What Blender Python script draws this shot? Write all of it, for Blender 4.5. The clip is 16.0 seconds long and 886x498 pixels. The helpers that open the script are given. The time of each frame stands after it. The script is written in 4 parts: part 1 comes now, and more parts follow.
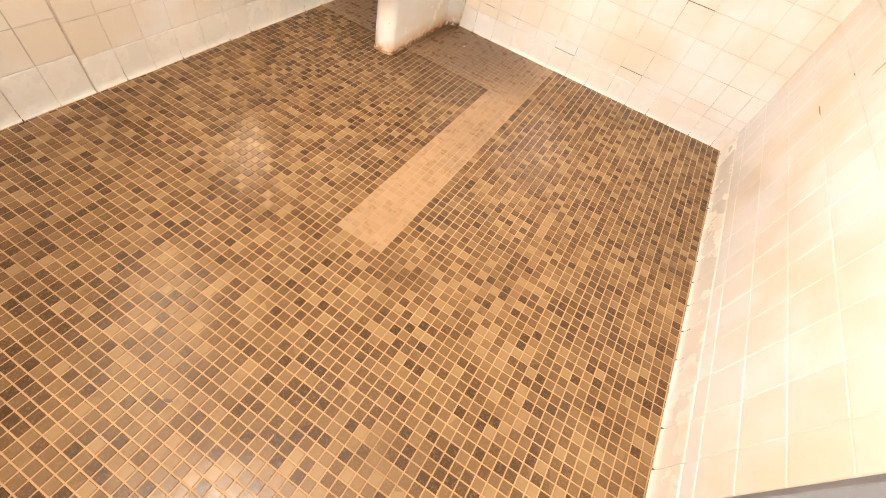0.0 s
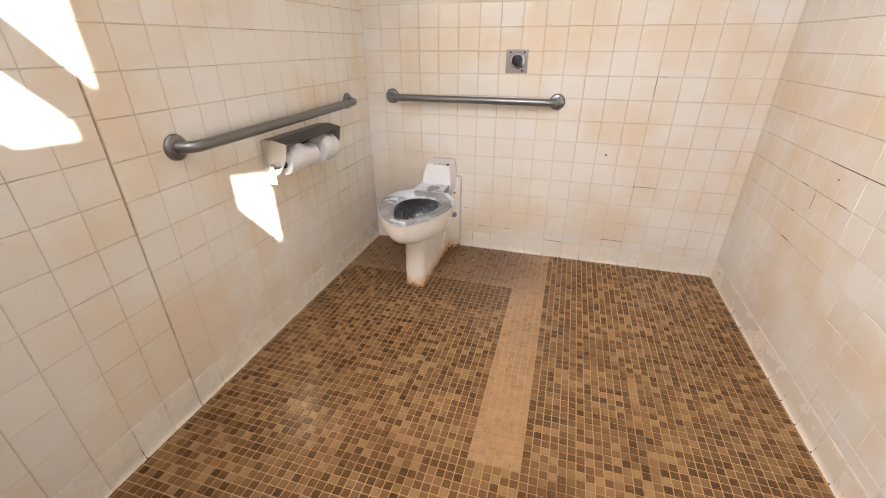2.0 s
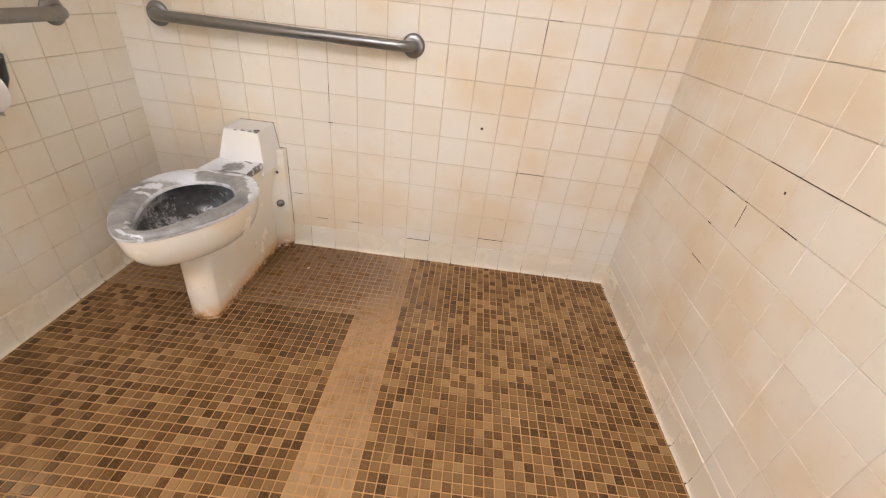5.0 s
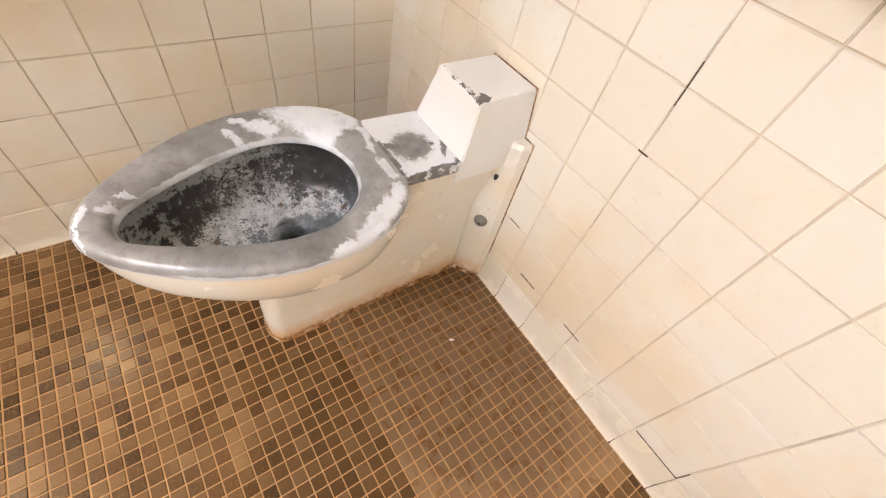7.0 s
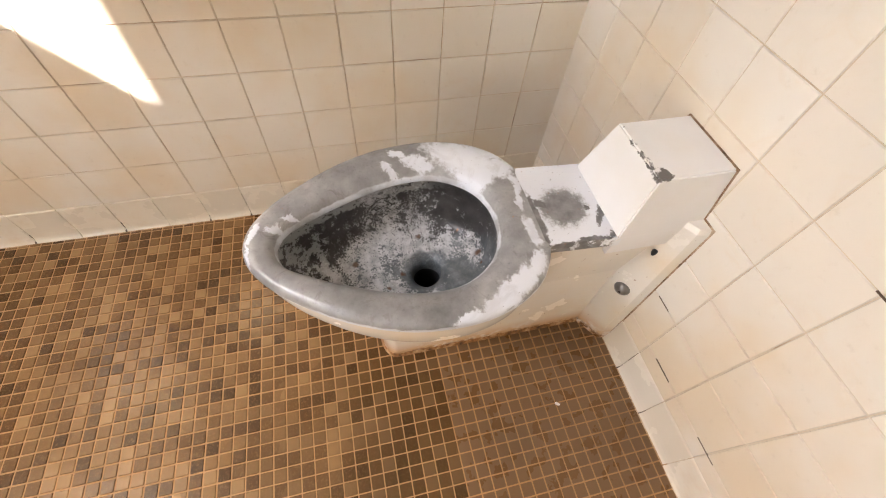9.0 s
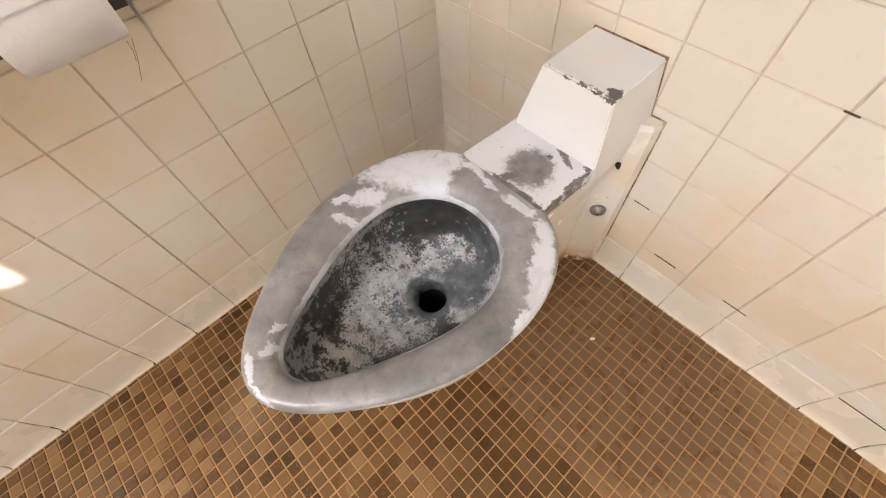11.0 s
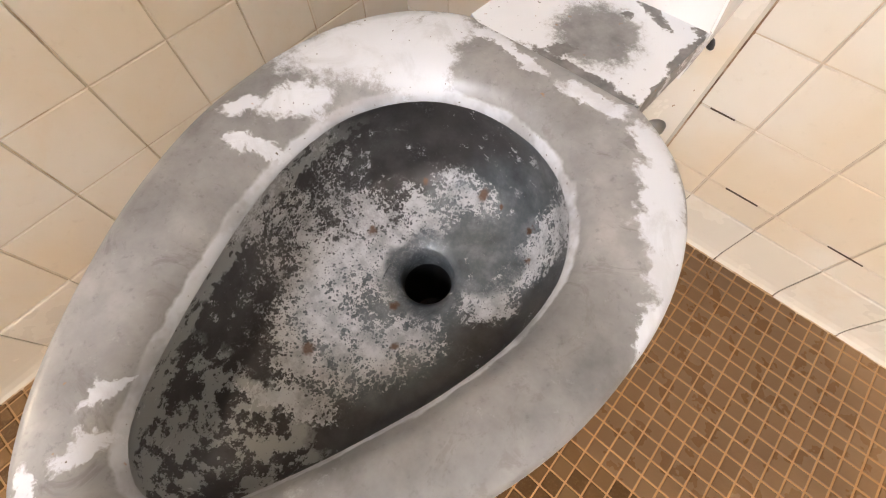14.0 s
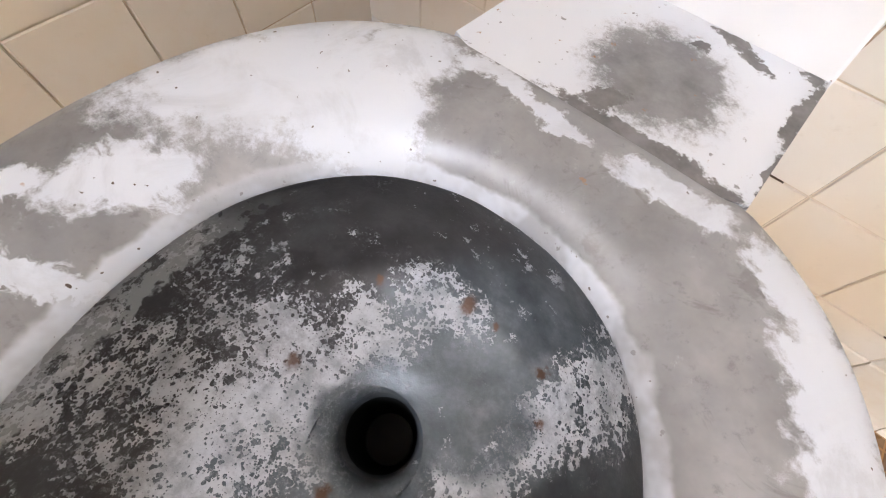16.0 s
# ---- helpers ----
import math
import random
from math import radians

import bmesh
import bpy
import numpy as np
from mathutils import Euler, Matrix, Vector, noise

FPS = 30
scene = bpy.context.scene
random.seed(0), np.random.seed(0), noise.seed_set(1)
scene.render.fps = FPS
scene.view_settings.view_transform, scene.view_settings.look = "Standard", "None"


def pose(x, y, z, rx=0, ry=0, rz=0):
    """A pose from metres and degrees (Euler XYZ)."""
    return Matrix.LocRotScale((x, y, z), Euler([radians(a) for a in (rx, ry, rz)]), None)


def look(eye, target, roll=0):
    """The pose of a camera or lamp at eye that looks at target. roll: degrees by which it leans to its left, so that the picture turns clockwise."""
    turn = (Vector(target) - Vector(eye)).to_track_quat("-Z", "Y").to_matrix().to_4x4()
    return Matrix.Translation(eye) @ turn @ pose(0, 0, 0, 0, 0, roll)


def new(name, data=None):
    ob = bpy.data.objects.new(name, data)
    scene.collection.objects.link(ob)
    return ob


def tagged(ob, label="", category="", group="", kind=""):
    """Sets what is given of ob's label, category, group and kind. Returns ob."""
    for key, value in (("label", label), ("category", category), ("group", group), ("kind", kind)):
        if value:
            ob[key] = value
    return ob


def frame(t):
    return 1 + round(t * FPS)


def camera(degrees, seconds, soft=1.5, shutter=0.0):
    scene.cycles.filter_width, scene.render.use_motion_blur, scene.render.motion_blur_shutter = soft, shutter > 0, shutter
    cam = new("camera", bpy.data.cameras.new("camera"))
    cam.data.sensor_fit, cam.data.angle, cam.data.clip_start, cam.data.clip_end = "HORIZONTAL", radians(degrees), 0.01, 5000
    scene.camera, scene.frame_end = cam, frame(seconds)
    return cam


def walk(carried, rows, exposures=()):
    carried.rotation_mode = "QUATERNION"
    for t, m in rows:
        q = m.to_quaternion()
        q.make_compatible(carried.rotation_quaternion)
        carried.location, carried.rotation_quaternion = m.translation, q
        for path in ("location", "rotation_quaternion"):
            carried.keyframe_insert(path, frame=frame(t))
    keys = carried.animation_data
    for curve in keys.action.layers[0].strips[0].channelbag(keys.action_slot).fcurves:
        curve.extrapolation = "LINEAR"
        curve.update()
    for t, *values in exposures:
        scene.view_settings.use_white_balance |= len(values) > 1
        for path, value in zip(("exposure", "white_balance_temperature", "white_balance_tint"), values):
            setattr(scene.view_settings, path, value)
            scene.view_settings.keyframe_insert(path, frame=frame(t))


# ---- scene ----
cam = camera(95.1, 16.0, 1.1)
PATH = [
    (0, (1.536, -2.123, 0.995), (1.315, -1.412, 0.054), 17.5),
    (0.5, (1.417, -2.099, 1.015), (1.213, -1.344, 0.105), 12.3),
    (1, (1.242, -2.088, 1.093), (0.946, -1.214, 0.325), 4.4),
    (1.5, (1.179, -2.222, 1.164), (0.878, -1.236, 0.550), 1.3),
    (2, (1.162, -2.343, 1.186), (0.858, -1.316, 0.644), -0.1),
    (2.5, (1.177, -2.376, 1.182), (0.806, -1.351, 0.680), -1.4),
    (3, (1.181, -2.371, 1.186), (0.773, -1.349, 0.706), -1.8),
    (3.5, (1.163, -2.361, 1.180), (0.791, -1.339, 0.673), -1.3),
    (4, (1.137, -2.314, 1.149), (0.883, -1.287, 0.582), 0.7),
    (4.5, (1.227, -2.071, 1.076), (1.130, -1.033, 0.481), 4.2),
    (4.7, (1.324, -1.894, 1.083), (1.332, -0.860, 0.474), 6.6),
    (6.8, (1.095, -0.567, 0.951), (0.573, 0.036, 0.054), 14.0),
    (7, (1.000, -0.597, 0.947), (0.469, -0.058, 0.015), 15.3),
    (7.5, (0.908, -0.601, 0.929), (0.336, -0.286, -0.078), 12.7),
    (8, (0.886, -0.577, 0.963), (0.287, -0.367, -0.055), 10.8),
    (8.5, (0.880, -0.574, 0.973), (0.246, -0.400, -0.031), 8.7),
    (9, (0.872, -0.569, 0.984), (0.230, -0.358, -0.008), 6.2),
    (9.2, (0.840, -0.614, 0.985), (0.214, -0.339, -0.001), 7.1),
    (11.3, (0.742, -0.640, 0.965), (0.272, -0.249, -0.067), -6.6),
    (11.5, (0.740, -0.652, 0.959), (0.290, -0.229, -0.070), -4.3),
    (12, (0.666, -0.695, 0.941), (0.280, -0.219, -0.091), 1.0),
    (12.5, (0.618, -0.713, 0.920), (0.265, -0.216, -0.113), 3.7),
    (13, (0.644, -0.720, 0.925), (0.295, -0.219, -0.108), 4.2),
    (13.5, (0.633, -0.676, 0.784), (0.251, -0.149, -0.224), 3.6),
    (14, (0.594, -0.574, 0.706), (0.259, -0.192, -0.381), -0.7),
    (14.5, (0.575, -0.558, 0.575), (0.237, 0.009, -0.427), 9.2),
    (15, (0.554, -0.548, 0.559), (0.342, 0.074, -0.445), 19.0),
    (15.5, (0.550, -0.493, 0.566), (0.183, 0.173, -0.362), 11.5),
    (16, (0.501, -0.460, 0.605), (0.216, 0.000, -0.466), 8.7),
]
EXPOSURES = [(0, 4.47, 6380, 10), (1.0, 4.3, 5950, 10), (1.5, 3.9, 6000, 10), (2.0, 3.62, 6100, 10), (2.5, 3.4, 6150, 10), (3.5, 3.35, 6200, 10), (4.5, 3.5, 6400, 10),
             (7, 4.05, 6400, 10), (9, 3.9, 6400, 10), (11.5, 3.85, 6400, 10), (12.5, 4.18, 6500, 10), (14, 4.08, 6400, 10), (14.5, 4.15, 6250, 10), (15, 4.3, 6150, 10), (15.5, 4.2, 6050, 10), (16, 4.03, 5950, 10)]
walk(cam, [(t, look(eye, target, roll)) for t, eye, target, roll in PATH], EXPOSURES)

# ---------------------------------------------------------------- light
ROOM_X, FRONT_Y, HIGH, END_Y, FAR_X = 2.065, -2.75, 3.0, -1.706, 3.1
RAY = Vector((-1.0, 1.0, -1.2)).normalized()          # the way the sunlight travels
world = bpy.data.worlds.new("sky")
scene.world = world
world.use_nodes = True
sky = world.node_tree.nodes.new("ShaderNodeTexSky")
sky.sky_type, sky.sun_disc = "NISHITA", False
sky.sun_elevation, sky.sun_rotation = math.asin(-RAY.z), math.atan2(-RAY.x, -RAY.y)
world.node_tree.links.new(sky.outputs[0], world.node_tree.nodes["Background"].inputs[0])
world.node_tree.nodes["Background"].inputs[1].default_value = 0.06


def lamp(name, kind, m, energy, colour, **more):
    data = bpy.data.lights.new(name, kind)
    data.energy, data.color = energy, colour
    for key, value in more.items():
        if key == "angle":
            data.angle = value
        elif key == "size":
            data.size = value
        elif key == "size_y":
            data.size_y = value
        elif key == "spread":
            data.spread = value
        elif key == "shape":
            data.shape = value
    ob = new(name, data)
    ob.matrix_world = m
    return ob


lamp("sun", "SUN", look((0, 0, 0), RAY), 5.0, (1.0, 0.925, 0.87), angle=radians(0.6))
lamp("window_daylight", "AREA", look((0.92, FRONT_Y + 0.04, 2.47), (2.06, -1.25, 0.35)), 2.65, (0.97, 0.93, 0.97),
     shape="RECTANGLE", size=0.75, size_y=0.6, spread=radians(112))
# Added fill light, set in a doorway that is assumed and never in view.
lamp("added_doorway_fill", "AREA", look((2.62, FRONT_Y + 0.04, 1.1), (1.2, -0.3, 1.0)), 0.2, (1.0, 0.925, 0.90),
     shape="RECTANGLE", size=0.8, size_y=1.9)
# Added overhead fill; the ceiling slab above it has no opening.
lamp("added_ceiling_fill", "AREA", look((1.1, -1.5, HIGH - 0.03), (1.1, -1.5, 0)), 0.2, (0.98, 0.93, 0.96),
     shape="RECTANGLE", size=1.1, size_y=1.1)


# ---------------------------------------------------------------- material helpers
class Nodes:
    def __init__(self, name):
        self.mat = bpy.data.materials.new(name)
        self.mat.use_nodes = True
        self.tree = self.mat.node_tree
        self.bsdf = self.tree.nodes["Principled BSDF"]
        self.pos = self.tree.nodes.new("ShaderNodeNewGeometry").outputs["Position"]

    def put(self, socket, value):
        if isinstance(value, bpy.types.NodeSocket):
            self.tree.links.new(value, socket)
        elif isinstance(value, (tuple, list)) and len(value) == 3 and socket.type == "RGBA":
            socket.default_value = (*value, 1)
        else:
            socket.default_value = value

    def noise(self, scale, detail=4, rough=0.55, at=None, colour=False, distort=0.0):
        n = self.tree.nodes.new("ShaderNodeTexNoise")
        self.put(n.inputs["Vector"], at or self.pos)
        n.inputs["Scale"].default_value, n.inputs["Detail"].default_value = scale, detail
        n.inputs["Roughness"].default_value, n.inputs["Distortion"].default_value = rough, distort
        return n.outputs["Color" if colour else "Fac"]

    def cells(self, scale, at=None, feature="F1"):
        n = self.tree.nodes.new("ShaderNodeTexVoronoi")
        n.feature = feature
        self.put(n.inputs["Vector"], at or self.pos)
        n.inputs["Scale"].default_value = scale
        return n.outputs["Distance"]

    def math(self, op, a, b=0.0, clamp=False):
        n = self.tree.nodes.new("ShaderNodeMath")
        n.operation, n.use_clamp = op, clamp
        self.put(n.inputs[0], a)
        self.put(n.inputs[1], b)
        return n.outputs[0]

    def vec(self, op, a, b):
        n = self.tree.nodes.new("ShaderNodeVectorMath")
        n.operation = op
        self.put(n.inputs[0], a)
        self.put(n.inputs[1], b)
        return n.outputs["Value" if op == "LENGTH" else "Vector"]

    def step(self, value, low, high):
        n = self.tree.nodes.new("ShaderNodeMapRange")
        n.interpolation_type = "SMOOTHSTEP"
        self.put(n.inputs["Value"], value)
        n.inputs["From Min"].default_value, n.inputs["From Max"].default_value = low, high
        return n.outputs["Result"]

    def mix(self, fac, a, b, how="MIX"):
        n = self.tree.nodes.new("ShaderNodeMix")
        n.data_type, n.blend_type = "RGBA", how
        self.put(n.inputs[0], fac)
        self.put(n.inputs[6], a)
        self.put(n.inputs[7], b)
        return n.outputs[2]

    def mixf(self, fac, a, b):
        n = self.tree.nodes.new("ShaderNodeMix")
        self.put(n.inputs[0], fac)
        self.put(n.inputs[2], a)
        self.put(n.inputs[3], b)
        return n.outputs[0]

    def ramp(self, fac, stops, constant=False):
        n = self.tree.nodes.new("ShaderNodeValToRGB")
        n.color_ramp.interpolation = "CONSTANT" if constant else "LINEAR"
        els = n.color_ramp.elements
        while len(els) < len(stops):
            els.new(0.5)
        for el, (p, c) in zip(els, stops):
            el.position, el.color = p, (*c, 1)
        self.put(n.inputs[0], fac)
        return n.outputs[0]

    def random(self):
        """One random number for each piece, whether it is an object of its own or an island of a joined mesh."""
        a = self.tree.nodes.new("ShaderNodeObjectInfo").outputs["Random"]
        b = self.tree.nodes.new("ShaderNodeNewGeometry").outputs["Random Per Island"]
        return self.math("FRACT", self.math("ADD", a, b))

    def blob(self, at, x, y, rx, ry, turn=0.0):
        """1 at the middle of an ellipse on the plan, 0 at its edge and past it."""
        n = self.tree.nodes.new("ShaderNodeMapping")
        n.vector_type = "TEXTURE"
        self.put(n.inputs["Vector"], at)
        n.inputs["Location"].default_value = (x, y, 0)
        n.inputs["Rotation"].default_value = (0, 0, radians(turn))
        n.inputs["Scale"].default_value = (rx, ry, 1e4)
        return self.math("SUBTRACT", 1.0, self.vec("LENGTH", n.outputs[0], (0, 0, 0)), True)

    def most(self, values):
        out = values[0]
        for v in values[1:]:
            out = self.math("MAXIMUM", out, v)
        return out

    def warp(self, scale, amount, at=None):
        c = self.vec("SUBTRACT", self.noise(scale, 3, 0.6, at, True), (0.5, 0.5, 0.5))
        return self.vec("ADD", at or self.pos, self.vec("MULTIPLY", c, (amount,) * 3))

    def done(self, colour, rough, bump=None, strength=0.2, distance=0.001, metal=0.0, coat=0.0):
        self.put(self.bsdf.inputs["Base Color"], colour)
        self.put(self.bsdf.inputs["Roughness"], rough)
        self.put(self.bsdf.inputs["Metallic"], metal)
        self.bsdf.inputs["Coat Weight"].default_value = coat
        self.bsdf.inputs["Coat Roughness"].default_value = 0.12
        if bump is not None:
            n = self.tree.nodes.new("ShaderNodeBump")
            n.inputs["Strength"].default_value, n.inputs["Distance"].default_value = strength, distance
            self.put(n.inputs["Height"], bump)
            self.put(self.bsdf.inputs["Normal"], n.outputs[0])
        return self.mat


def mat_wall_tile():
    n = Nodes("glazed_cream_tile")
    r = n.random()
    c = n.ramp(r, [(0.0, (0.785, 0.724, 0.628)), (0.35, (0.80, 0.748, 0.662)), (0.8, (0.81, 0.768, 0.692)), (1.0, (0.79, 0.728, 0.628))])
    stain = n.step(n.noise(2.2, 4), 0.42, 0.66)
    c = n.mix(n.math("MULTIPLY", stain, 0.60), c, (0.74, 0.575, 0.365))
    drip = n.step(n.noise(11, 6, 0.7, None, False, 0.8), 0.52, 0.72)
    c = n.mix(n.math("MULTIPLY", drip, 0.15), c, (0.72, 0.54, 0.32))
    c = n.mix(n.math("MULTIPLY", n.step(n.noise(60, 5, 0.65), 0.58, 0.8), 0.25), c, (0.5, 0.42, 0.31))
    rough = n.mixf(n.noise(7, 4), 0.06, 0.20)
    return n.done(c, rough, n.noise(14, 2), 0.12, 0.004)


def mat_wall_grout():
    n = Nodes("aged_grout")
    c = n.ramp(n.noise(5, 5, 0.72), [(0.30, (0.16, 0.09, 0.045)), (0.40, (0.42, 0.29, 0.18)), (0.48, (0.64, 0.53, 0.385)), (0.8, (0.74, 0.645, 0.50))])
    sep = n.tree.nodes.new("ShaderNodeSeparateXYZ")
    n.put(sep.inputs[0], n.pos)
    smeared = n.math("MULTIPLY", n.most([n.step(sep.outputs[0], ROOM_X - 0.02, ROOM_X - 0.01), n.step(sep.outputs[1], -0.02, -0.01), n.step(sep.outputs[1], -0.95, -1.25)]), n.step(n.noise(3.5, 4, 0.7), 0.36, 0.52))
    c = n.mix(n.math("MULTIPLY", smeared, 0.55), c, (0.64, 0.54, 0.40))
    return n.done(c, 0.85, n.noise(300, 3), 0.4, 0.001)


def mat_cove():
    n = Nodes("stained_base_tile")
    c = n.ramp(n.random(), [(0.0, (0.785, 0.70, 0.565)), (1.0, (0.80, 0.735, 0.63))])
    c = n.mix(n.math("MULTIPLY", n.step(n.noise(9, 5, 0.65), 0.50, 0.78), 0.35), c, (0.62, 0.42, 0.22))
    return n.done(c, n.mixf(n.noise(9), 0.14, 0.4), n.noise(16, 2), 0.15, 0.004)


def mat_rusty(name, low, mid, high, scale):
    n = Nodes(name)
    c = n.ramp(n.noise(scale, 6, 0.72), [(0.34, low), (0.50, mid), (0.66, high)])
    return n.done(c, 0.7, n.noise(150, 4), 0.4, 0.001)


def mat_floor_tile():
    n = Nodes("brown_mosaic_tile")
    r = n.math("ADD", n.random(), n.math("MULTIPLY", n.math("SUBTRACT", n.noise(1.7, 3), 0.5), 0.7))
    c = n.ramp(r, [(0.0, (0.064, 0.029, 0.0098)), (0.10, (0.098, 0.047, 0.0160)), (0.26, (0.136, 0.068, 0.0240)),
                   (0.48, (0.182, 0.097, 0.036)), (0.70, (0.230, 0.128, 0.050)), (0.88, (0.310, 0.182, 0.079))], True)
    c = n.mix(n.math("MULTIPLY", n.step(n.noise(210, 5, 0.75), 0.48, 0.68), 0.42), c, (0.32, 0.19, 0.082))
    c = n.mix(n.math("MULTIPLY", n.step(n.noise(3.1, 5, 0.6), 0.5, 0.75), 0.4), c, (0.10, 0.058, 0.03))
    grime_shade = n.step(n.blob(n.warp(7, 0.22), 0.66, -0.42, 0.62, 0.36), 0.0, 0.55)
    c = n.mix(n.math("MULTIPLY", grime_shade, 0.62), c, (0.070, 0.034, 0.012))
    n.bsdf.inputs["Specular IOR Level"].default_value = 0.58
    n.put(n.bsdf.inputs["Specular Tint"], (1.0, 0.86, 0.66))
    return n.done(c, n.mixf(n.noise(25, 4), 0.12, 0.32), n.noise(220, 4, 0.6), 0.25, 0.0012)


def mat_patch_tile():
    n = Nodes("plain_tan_mosaic_tile")
    c = n.ramp(n.random(), [(0.0, (0.345, 0.202, 0.092)), (0.5, (0.370, 0.222, 0.104)), (1.0, (0.400, 0.245, 0.119))])
    c = n.mix(n.math("MULTIPLY", n.step(n.noise(5, 5, 0.6), 0.45, 0.75), 0.45), c, (0.15, 0.085, 0.042))
    # Grime near the toilet, broadened and darkened to paint in shade there too.
    grime_shade = n.blob(n.warp(9, 0.14), 0.52, -0.20, 0.80, 0.44)
    c = n.mix(n.math("MULTIPLY", n.step(grime_shade, 0.0, 0.42), 0.84), c, (0.118, 0.060, 0.022))
    n.bsdf.inputs["Specular IOR Level"].default_value = 0.5
    return n.done(c, n.mixf(n.noise(25, 4), 0.18, 0.40), n.noise(200, 4, 0.6), 0.25, 0.0012)


def mat_floor_grout():
    n = Nodes("tan_floor_grout")
    c = n.ramp(n.noise(3.0, 5, 0.65), [(0.28, (0.25, 0.124, 0.043)), (0.44, (0.45, 0.243, 0.094)), (0.7, (0.54, 0.310, 0.132))])
    grime_shade = n.blob(n.warp(9, 0.16), 0.62, -0.17, 0.62, 0.34)
    c = n.mix(n.math("MULTIPLY", n.step(grime_shade, 0.0, 0.6), 0.25), c, (0.16, 0.09, 0.04))
    return n.done(c, 0.75, n.noise(350, 3), 0.5, 0.001)


def mat_plaster(name, colour):
    n = Nodes(name)
    c = n.mix(n.noise(3, 5), colour, tuple(v * 0.86 for v in colour))
    return n.done(c, 0.7, n.noise(90, 4), 0.2, 0.002)


def mat_steel(name, base, rough):
    n = Nodes(name)
    c = n.mix(n.noise(40, 5, 0.7), base, tuple(v * 0.72 for v in base))
    return n.done(c, n.mixf(n.noise(60, 4), rough * 0.8, rough * 1.3), n.noise(500, 2), 0.08, 0.0004, 1.0)


def mat_plain(name, colour, rough, metal=0.0):
    n = Nodes(name)
    c = n.mix(n.noise(30, 4), colour, tuple(v * 0.8 for v in colour))
    return n.done(c, rough, n.noise(200, 3), 0.1, 0.0006, metal)


def mat_enamel():
    """White painted body with yellowed and rusty runs near the floor joint."""
    n = Nodes("white_painted_body")
    c = n.mix(n.step(n.noise(5, 4), 0.4, 0.75), (0.81, 0.77, 0.70), (0.80, 0.69, 0.53))
    tint = n.math("MULTIPLY", n.step(n.noise(18, 5, 0.7), 0.30, 0.52), n.step(n.tree_z(), 0.085, 0.006))
    c = n.mix(n.math("MULTIPLY", tint, 0.8), c, (0.60, 0.30, 0.09))
    rust = n.math("MULTIPLY", n.step(n.noise(40, 5, 0.72), 0.45, 0.55), n.step(n.tree_z(), 0.030, 0.006))
    c = n.mix(rust, c, (0.14, 0.055, 0.015))
    specks = n.math("MULTIPLY", n.step(n.noise(95, 3, 0.7), 0.69, 0.73), 0.8)
    c = n.mix(specks, c, (0.30, 0.16, 0.07))
    return n.done(c, n.mixf(n.noise(12), 0.16, 0.34), n.noise(30, 3), 0.12, 0.002)


def tree_z(self):
    n = self.tree.nodes.new("ShaderNodeSeparateXYZ")
    self.put(n.inputs[0], self.pos)
    return n.outputs[2]


Nodes.tree_z = tree_z


